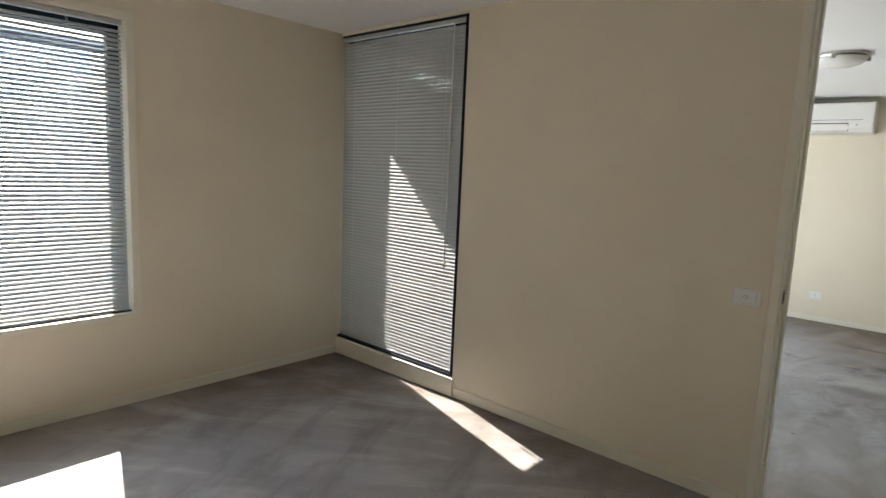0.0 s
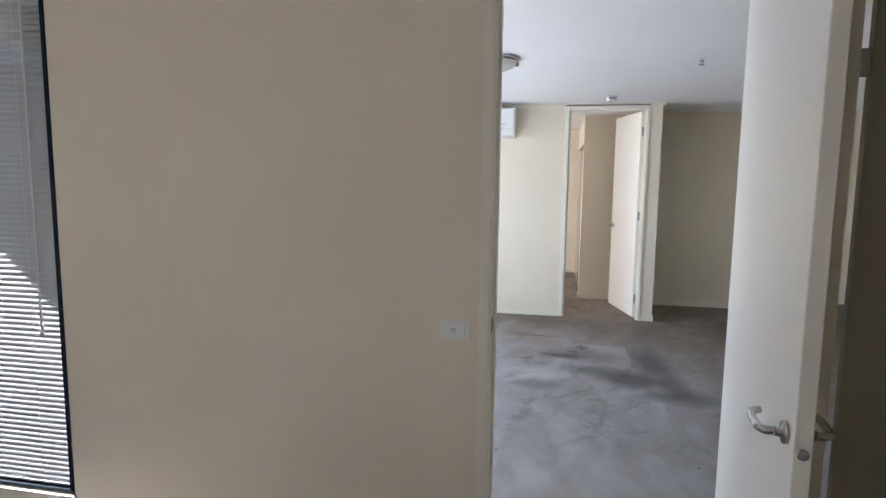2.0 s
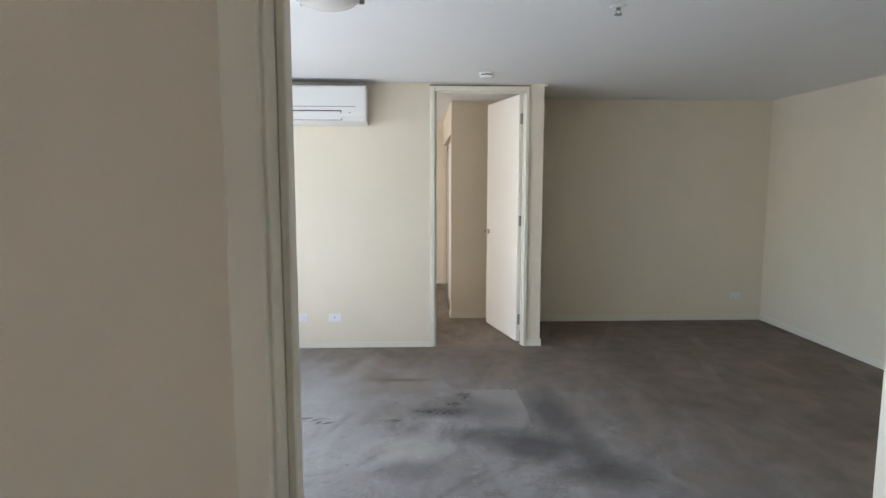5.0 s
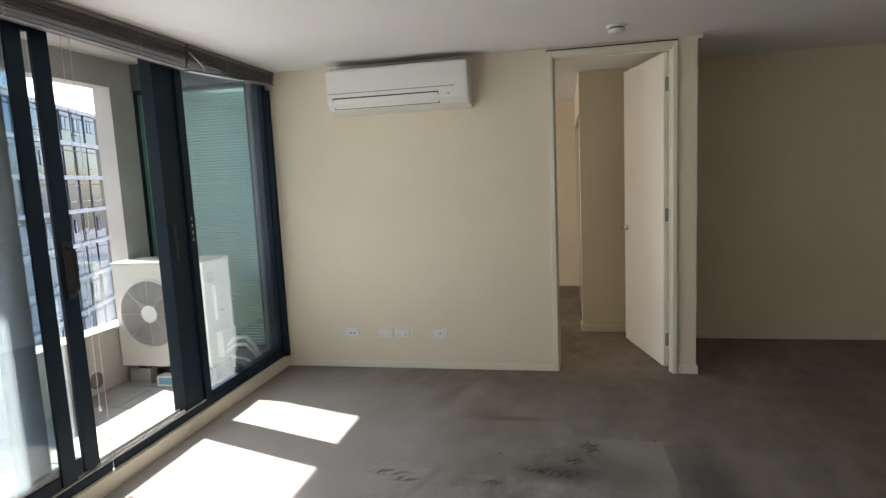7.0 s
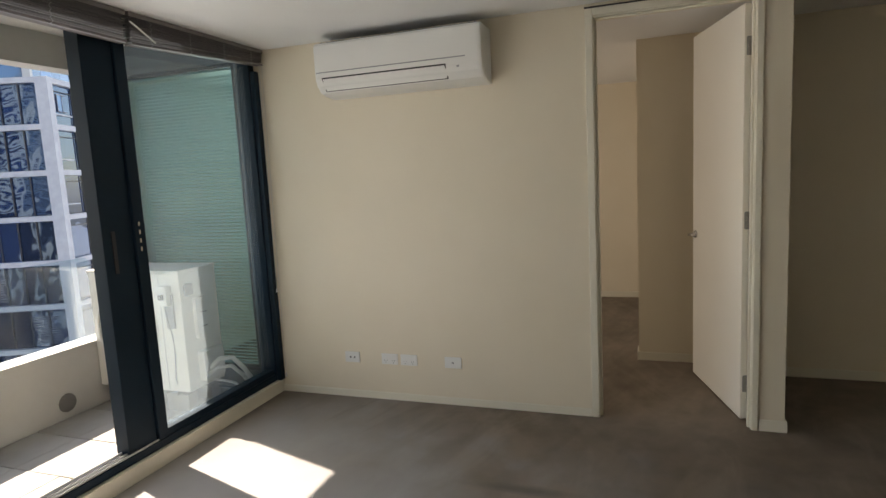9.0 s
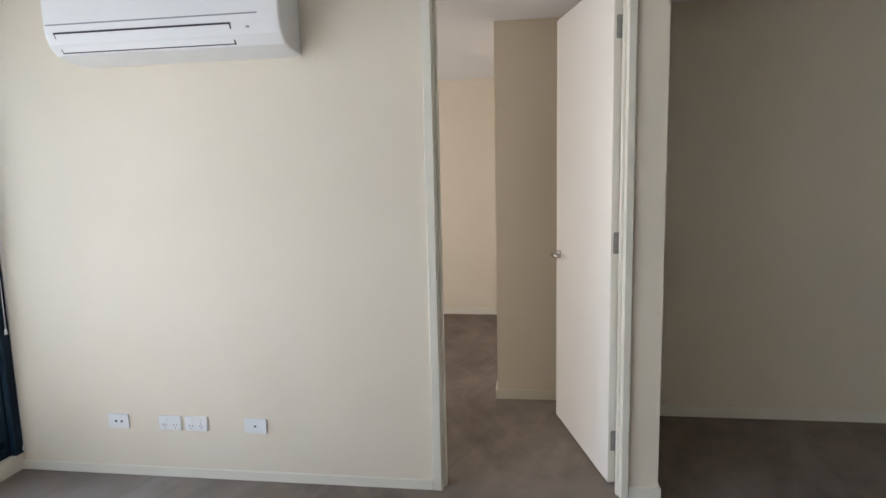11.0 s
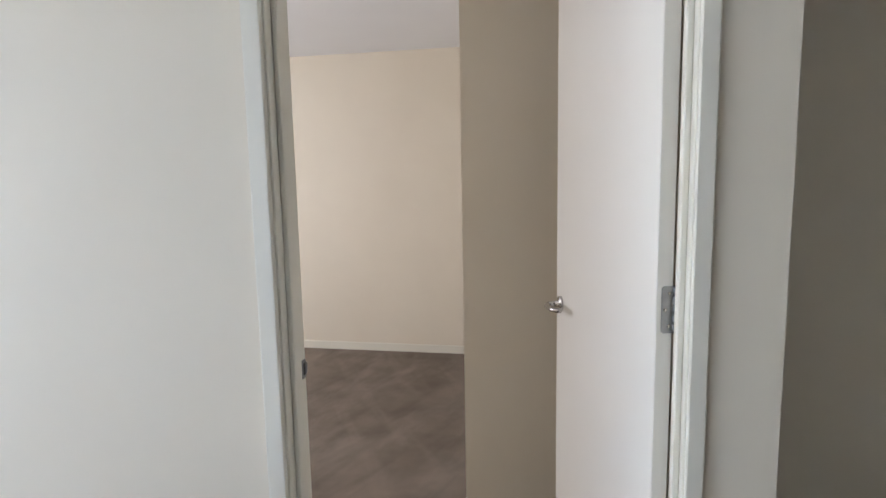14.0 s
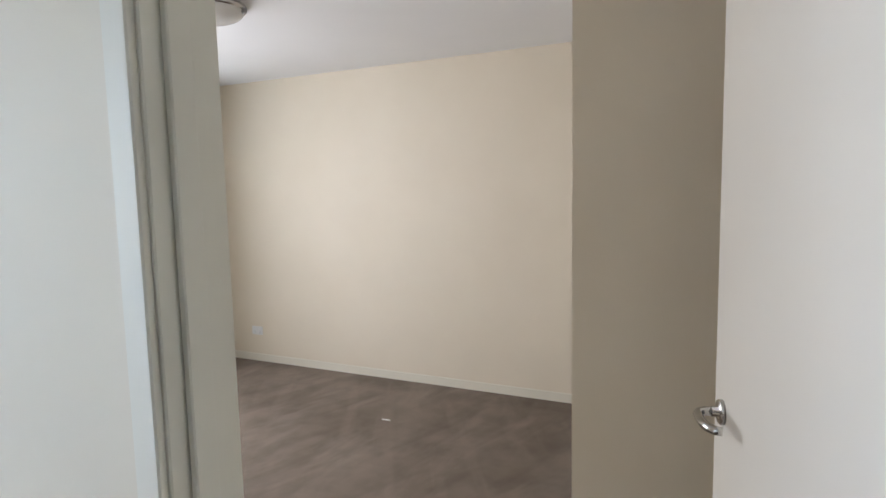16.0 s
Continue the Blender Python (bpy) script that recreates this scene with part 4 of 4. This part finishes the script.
part("yoke", add_tube(tube([(-0.008, 0, -0.018), (-0.013, 0, -0.028), (-0.004, 0, -0.042)], 0.0025, 6), [(0.008, 0, -0.018), (0.013, 0, -0.028), (0.004, 0, -0.042)], 0.0025, 6), M_STEEL, sp)
part("deflector", lathe([(0, -0.042), (0.020, -0.042), (0.018, -0.046), (0, -0.047)], 16), M_STEEL, sp)
# end of the painted bead at the top of the partition
bead = thing("cornice_bead", "small painted plaster bead at the partition corner", "bead", at=(0.785, W2 - 0.001, HC))
part("bead", rounded(-0.0, 0.03, -0.014, 0.0, -0.028, -0.001, 0.005, 2), M_TRIM, bead)

# ---------------------------------------------------------------- wardrobe doors in the second bedroom
wd = thing("wardrobe", "built-in wardrobe with pale sliding doors in metal frames", "wardrobe", at=(WX, WY + 0.16, 0))
L = FAR - 0.1 - WY - 0.16
for k, (a, b, dx) in enumerate(((0.0, L / 2 + 0.03, 0.03), (L / 2 - 0.03, L, 0.062))):
    dr = part("sliding_door", boxes((dx, dx + 0.018, a + 0.032, b - 0.032, 0.05, 2.02)), M_DOOR, wd)
    for q in ((dx - 0.006, dx + 0.024, a, a + 0.03, 0.02, 2.05), (dx - 0.006, dx + 0.024, b - 0.03, b, 0.02, 2.05), (dx - 0.004, dx + 0.022, a + 0.0305, b - 0.0305, 2.021, 2.05), (dx - 0.004, dx + 0.022, a + 0.0305, b - 0.0305, 0.02, 0.049)):
        part("door_frame", rounded(*q, 0.002, 1), M_STEEL, dr, "brushed metal edge frame")
part("track", boxes((0.015, 0.095, 0, L, 0.0, 0.018)), M_STEEL, wd, "metal floor track")
scrap = thing("paper_scrap", "tiny white scrap of paper on the carpet", "litter", at=(-1.559, 9.834, 0.0))
part("scrap", rounded(-0.03, 0.03, -0.006, 0.006, 0.001, 0.006, 0.002, 1), M_PLASTIC, scrap)


# ---------------------------------------------------------------- balcony things
def outdoor_unit():
    x0, x1, y0, y1, z0, z1 = -3.715, -2.90, 6.665, 7.015, 0.125, 0.975
    u = thing("outdoor_unit", "cream outdoor air-conditioning unit on concrete blocks", "air conditioner", at=(x0, y0, z0))
    w, d, h = x1 - x0, y1 - y0, z1 - z0
    part("casing", rounded(0, w, 0, d, 0.0, h - 0.022, 0.006, 2), M_UNIT, u)
    part("lid", rounded(-0.006, w + 0.006, -0.008, d + 0.004, h - 0.022, h, 0.006, 2), M_UNIT, u)
    cx, cz, R = 0.315, 0.435, 0.268
    ring = lathe([(R + 0.014, 0.0), (R + 0.012, 0.008), (R, 0.010), (R - 0.006, 0.002), (R - 0.006, -0.002), (R + 0.014, -0.001)], 48, Matrix.Translation((cx, -0.001, cz)) @ pose(0, 0, 0, 90))
    part("fan_shroud", ring, M_UNIT, u)
    part("fan_recess", lathe([(0, 0), (R - 0.004, 0), (R - 0.004, 0.001), (0, 0.001)], 48, Matrix.Translation((cx, -0.001, cz)) @ pose(0, 0, 0, 90)), M_GRILLE_BACK, u, "grey shadowed fan recess")
    bm = bmesh.new()
    for a in range(5):
        t0 = a * 2 * math.pi / 5 + 0.3
        loop = []
        for r, o in ((0.07, 0.0), (0.16, -0.10), (0.235, -0.05), (0.235, 0.62), (0.16, 0.66), (0.07, 0.7)):
            loop.append(bm.verts.new((cx + r * math.cos(t0 + o), -0.003 - 0.002 * o, cz + r * math.sin(t0 + o))))
        bm.faces.new(loop)
    bmesh.ops.solidify(bm, geom=bm.faces[:], thickness=0.0012)
    part("fan_blades", bm, M_FAN, u, "grey fan blades at rest")
    for k in range(15):
        r = 0.075 + k * 0.0136
        pts = [(cx + r * math.cos(t * math.pi / 20), -0.014, cz + r * math.sin(t * math.pi / 20)) for t in range(41)]
        part("guard_ring", tube(pts, 0.0017, 5), M_UNIT, u)
    for k in range(8):
        t = k * math.pi / 4 + 0.02
        part("guard_spoke", tube([(cx + 0.065 * math.cos(t), -0.017, cz + 0.065 * math.sin(t)), (cx + R * math.cos(t), -0.015, cz + R * math.sin(t))], 0.0028, 6), M_UNIT, u)
    part("hub_cap", lathe([(0, 0), (0.070, 0), (0.070, 0.003), (0.0695, 0.0034), (0.060, 0.0036), (0, 0.0037)], 32, Matrix.Translation((cx, -0.016, cz)) @ pose(0, 0, 0, 90)), M_PLASTIC, u, "plain white round hub cap")
    part("seam", boxes((0.635, 0.639, -0.0012, 0.0005, 0.01, h - 0.03)), M_GREYPL, u)
    # service side, towards the glazing
    part("handle_recess", rounded(w - 0.001, w + 0.012, 0.03, 0.11, h - 0.18, h - 0.10, 0.004, 2), M_GREYPL, u)
    part("side_cover", rounded(w - 0.001, w + 0.03, 0.10, 0.20, 0.36, 0.64, 0.004, 2), M_PLASTIC_OLD, u, "pale service cover")
    vb = part("valve_cover", rounded(w - 0.001, w + 0.055, 0.10, 0.30, 0.05, 0.26, 0.006, 2), M_PLASTIC_OLD, u, "pale valve cover box")
    for z in (0.53, 0.43):
        part("cover_mark", boxes((w + 0.0302, w + 0.0312, 0.145, 0.195, z, z + 0.006)), M_SLOT, u)
    # isolator on the front right corner
    part("isolator", rounded(0.665, 0.745, -0.055, 0.0, h - 0.235, h - 0.10, 0.008, 2), M_PLASTIC_OLD, u, "grey weatherproof isolator switch")
    part("isolator_back", rounded(0.69, 0.755, -0.018, 0.0, h - 0.40, h - 0.16, 0.004, 2), M_GREYPL, u)
    part("isolator_knob", rounded(0.685, 0.725, -0.068, -0.0555, h - 0.19, h - 0.155, 0.003, 2), M_SLOT, u)
    part("cable", tube([(0.70, -0.03, h - 0.235), (0.715, -0.035, h - 0.33), (0.742, -0.03, h - 0.44), (0.742, -0.025, 0.28), (0.728, -0.02, 0.18), (0.712, -0.012, 0.09), (0.70, 0.03, -0.01)], 0.0055, 8), M_GREYPL, u, "grey flexible cable")
    # base channels
    for x in (0.10, w - 0.16):
        part("foot", rounded(x, x + 0.06, -0.02, d + 0.02, -0.022, 0.0, 0.003, 1), M_STEEL, u)
    return u


M_FAN = paint("grey_fan_plastic", (0.42, 0.41, 0.40), 0.6, 0.03)
M_GRILLE_BACK = paint("shadowed_fan_grey", (0.34, 0.33, 0.32), 0.6, 0.05)
outdoor_unit()


def concrete_block(x, y):
    b = thing("concrete_block", "weathered hollow concrete block under the outdoor unit", "concrete block", "blocks under the unit", (x, y, BF))
    bm = boxes((0, 0.19, 0, 0.02, 0, 0.122), (0, 0.19, 0.07, 0.09, 0, 0.122), (0, 0.022, 0.021, 0.069, 0, 0.122), (0.084, 0.106, 0.021, 0.069, 0, 0.122), (0.168, 0.19, 0.021, 0.069, 0, 0.122))
    part("block", bm, M_BLOCK, b)
    return b


M_BLOCK = paint("grey_concrete_block", (0.36, 0.34, 0.32), 0.9, 0.1, 0.6)
for bx_, by_ in ((-3.66, 6.67), (-3.66, 6.90), (-3.12, 6.67), (-3.12, 6.90)):
    concrete_block(bx_, by_)
M_TEAL = paint("teal_card", (0.20, 0.45, 0.52), 0.6, 0.04)
bxx = thing("small_box", "small pale box with a teal label on the balcony", "box", at=(-3.36, 6.60, BF))
part("carton", rounded(0, 0.17, 0, 0.10, 0, 0.085, 0.003, 1), M_PLASTIC_OLD, bxx)
part("label", boxes((0.02, 0.15, -0.001, 0.0005, 0.02, 0.075)), M_TEAL, bxx, "teal printed label")


def insulated_pipe(pts, r, label):
    p = thing("insulated_pipe", label, "pipe", "air-conditioning pipes", pts[0])
    part("insulation", tube([Vector(q) - Vector(pts[0]) for q in pts], r, 12), M_LAG, p)
    return p


M_LAG = paint("white_pipe_lagging", (0.78, 0.77, 0.74), 0.7, 0.06, 0.4)
insulated_pipe([(-2.85, 6.82, 0.25), (-2.80, 6.86, 0.31), (-2.745, 6.93, 0.30), (-2.71, 7.00, 0.20), (-2.695, 7.06, 0.09), (-2.69, 7.12, 0.02)], 0.017, "white lagged pipe bent down to the balcony floor")
insulated_pipe([(-2.85, 6.79, 0.21), (-2.79, 6.82, 0.26), (-2.735, 6.90, 0.25), (-2.70, 6.98, 0.15), (-2.715, 7.05, 0.06), (-2.74, 7.11, 0.0)], 0.014, "white lagged pipe bent down to the balcony floor")
insulated_pipe([(-2.85, 6.85, 0.16), (-2.76, 6.92, 0.12), (-2.72, 7.03, 0.03), (-2.75, 7.10, -0.002)], 0.009, "thin white drain pipe beside the unit")
dr = thing("drain_cover", "dark round weathered overflow cover low on the parapet", "drain cover", at=(BX, 6.40, 0.05))
M_DARKSTAIN = paint("grey_weathered_cover", (0.20, 0.19, 0.18), 0.85, 0.05, 0.4)
part("cover", lathe([(0, 0), (0.065, 0), (0.063, 0.006), (0.03, 0.008), (0, 0.008)], 28, Matrix.Translation((0, 0, 0.04)) @ pose(0, 0, 0, 0, 90, 0)), M_DARKSTAIN, dr)

# glass balustrade on the parapet
gb = thing("glass_balustrade", "clear frameless glass balustrade panels on the parapet", "balustrade", at=(-3.81, 0, 0.458))
for a, b in ((2.76, 4.60), (4.63, 6.76)):
    bm = boxes((-0.006, 0.006, a, b, 0.0, 0.60))
    cor = [e for e in bm.edges if abs(e.verts[0].co.x - e.verts[1].co.x) > 0.005 and e.verts[0].co.z > 0.5]
    bmesh.ops.bevel(bm, geom=cor, offset=0.05, segments=5, profile=0.5, affect='EDGES')
    pn = part("pane", bm, M_GLASS_BAL, gb)
    pn.visible_shadow = False

# balcony paving
M_PAVER = paint("pale_grey_paver", (0.46, 0.44, 0.41), 0.85, 0.09, 0.5)
pav = tagged(new("pavement", mesh_of("pavement", boxes((BX, XGO - 0.021, W1B, W2, BF - 0.0195, BF - 0.008)), M_BLOCK)), "pale concrete pavers laid on the balcony", "paving", "", "structure")
tile = mesh_of("paver", rounded(-0.182, 0.182, -0.196, 0.196, -0.006, 0.006, 0.003, 1), M_PAVER)
for i in range(3):
    for j in range(11):
        y = W1B + 0.21 + j * 0.4
        o = new("paver", tile)
        o.parent = pav
        o.location = (BX + 0.187 + i * 0.3655, y, BF - 0.003 + 0.0012 * math.sin(i * 5 + j * 3))

# ---------------------------------------------------------------- city outside
solid("ground", boxes((-600, 600, -600, 600, -28.2, -28.0)), M_RENDER, "pale grey street level far below", "ground")


def tower_glass(name, base):
    m, nt, b = material(name, 0.03, 0.0, 0.5)
    b.inputs["IOR"].default_value = 2.1
    b.inputs["Specular Tint"].default_value = (0.45, 0.68, 1.0, 1)
    inf = nt.nodes.new("ShaderNodeObjectInfo")
    ramp = nt.nodes.new("ShaderNodeMix")
    ramp.data_type = 'RGBA'
    ramp.inputs["A"].default_value = (*[v * 0.5 for v in base], 1)
    ramp.inputs["B"].default_value = (*[min(1, v * 1.9) for v in base], 1)
    nt.links.new(inf.outputs["Random"], ramp.inputs["Factor"])
    nt.links.new(ramp.outputs["Result"], b.inputs["Base Color"])
    bump(nt, b, 0.8, 0.16, 0.12, detail=1.0)
    return m


M_TGLASS = tower_glass("dark_tower_glass", (0.006, 0.014, 0.042))
M_TBLUE = tower_glass("blue_tower_glass", (0.03, 0.06, 0.12))
M_BAND = paint("white_facade_band", (0.31, 0.33, 0.38), 0.6, 0.05)
M_CREAM = paint("cream_facade", (0.68, 0.64, 0.56), 0.8, 0.06)
# colour of the window sashes and of the modelled window reflections
M_SASH_REFLECTION = paint("pale_sash_and_reflection", (0.17, 0.18, 0.21), 0.8, 0.08)


def tower(name, label, corner, rz, wide, deep, top, floor_h, bay, band, post, mat_band, mat_glass, floors, facade_detail=False):
    """A gridded tower; its corner at local (0, 0), faces along local -x and +y... only the two faces in view carry windows."""
    t = thing(name, label, "tower", "", (corner[0], corner[1], 0), rz)
    bot = top - floors * floor_h
    part("core", boxes((-wide, -0.35, 0.35, deep, -28.0, top - 0.3)), M_SLOT, t, "dark interior behind the glass")
    part("roof", boxes((-wide, 0.0, 0.0, deep, top - 0.3, top)), mat_band, t)
    pane_a = mesh_of("pane", boxes((0.02, bay - 0.02, -0.02, 0.02, 0.02, floor_h - band - 0.02)), mat_glass)
    pane_b = mesh_of("pane", boxes((-0.02, 0.02, 0.02, bay - 0.02, 0.02, floor_h - band - 0.02)), mat_glass)
    rnd = random.Random(len(name) * 7)
    for k in range(floors + 1):
        z = top - k * floor_h
        part("floor_band", boxes((-wide, 0.12, -0.12, 0.30, z - band, z), (-0.30, 0.12, 0.301, deep, z - band, z)), mat_band, t)
    part("corner_post", boxes((-post, 0.14, -0.14, post * 0.7, -28.0, top)), mat_band, t)
    for k in range(floors):
        z = top - (k + 1) * floor_h
        n = int((wide - post) / bay)
        for i in range(n):
            x = -post - (i + 1) * bay
            o = new("pane", pane_a)
            o.parent, o.location = t, (x, 0.18, z)
            o.rotation_euler = (rnd.uniform(-0.012, 0.012), 0, rnd.uniform(-0.02, 0.02))
            if facade_detail:
                part("mullion", boxes((x - 0.03, x + 0.03, 0.07, 0.13, z, z + floor_h - band)), M_SLOT, t, "dark window mullion")
                part("mullion", boxes((x + bay * 0.5 - 0.03, x + bay * 0.5 + 0.03, 0.07, 0.13, z, z + floor_h - band)), M_SLOT, t, "dark window mullion")
            # wavy pale strips that draw a striped building's reflection on the glass
            if facade_detail and rnd.random() < 0.5:
                wv = rnd.uniform(0.45, 0.85)
                for q in range(12):
                    part("reflection_strip", boxes((x + 0.15 + 0.12 * math.sin(q * 0.5 + i), x + bay * wv + 0.2 * math.sin(q * 0.6 + i * 2), 0.135, 0.15, z + 0.3 + q * 0.155, z + 0.36 + q * 0.155)), M_SASH_REFLECTION, t)
        for j in range(int((deep - post) / bay)):
            y = post * 0.7 + j * bay
            o = new("pane", pane_b)
            o.parent, o.location = t, (-0.18, y, z)
            o.rotation_euler = (0, rnd.uniform(-0.012, 0.012), rnd.uniform(-0.02, 0.02))
            if not facade_detail:
                continue
            part("mullion", boxes((-0.13, -0.07, y - 0.03, y + 0.03, z, z + floor_h - band)), M_SLOT, t, "dark window mullion")
            u, w, s = y + rnd.uniform(0.2, 0.9), rnd.uniform(0.7, 1.3), z + rnd.uniform(0.7, 1.1)
            if rnd.random() < 0.45:
                fr = boxes((-0.14, -0.09, u, u + w, s, s + 0.07), (-0.14, -0.09, u, u + w, s + 1.10, s + 1.15), (-0.14, -0.09, u, u + 0.05, s + 0.0701, s + 1.0999), (-0.14, -0.09, u + w * 0.55, u + w * 0.55 + 0.04, s + 0.0701, s + 1.0999))
                part("window_sash", fr, M_SASH_REFLECTION, t, "pale window sash")
                part("sash_pane", boxes((-0.135, -0.12, u + 0.05, u + w * 0.55, s + 0.07, s + 1.10)), M_TBLUE, t)
            if rnd.random() < 0.6:
                part("balcony_rail", boxes((-0.15, -0.04, y + 0.2, y + bay * rnd.uniform(0.5, 0.95), z + 0.62, z + 0.70)), mat_band, t)
            part("transom", boxes((-0.13, -0.08, y + 0.03, y + bay - 0.03, z + floor_h - band - 0.45, z + floor_h - band - 0.40)), M_SLOT, t)
    return t


tower("gridded_tower", "dark glass tower with white floor bands and corner post", (-35.5, 31.2), 22.0, 22, 24, 8.9, 2.9, 2.4, 0.34, 0.62, M_BAND, M_TGLASS, 7, True)
tower("blue_tower", "taller blue glass tower beyond the gridded one", (-78, 62), 30.0, 40, 40, 34, 3.4, 3.2, 0.5, 0.8, M_GREYPL, M_TBLUE, 14)
tower("cream_tower", "cream masonry apartment tower with dark windows", (-30.0, -18.0), 100.0, 18, 16, 1.2, 2.8, 2.6, 1.3, 0.9, M_CREAM, M_TGLASS, 7)
tower("grey_tower", "grey office tower opposite the bedroom window", (-62, -2.0), 5.0, 26, 24, 12, 3.3, 3.0, 0.7, 0.9, M_GREYPL, M_TBLUE, 10)
# unseen tower added so that its stripes show in the reflecting glass
tower("slate_tower", "tall pale striped tower out of view, added for reflections", (-50.0, -34.0), 100.0, 44, 20, 48, 1.3, 6.0, 0.6, 1.0, M_CREAM, M_TBLUE, 38)
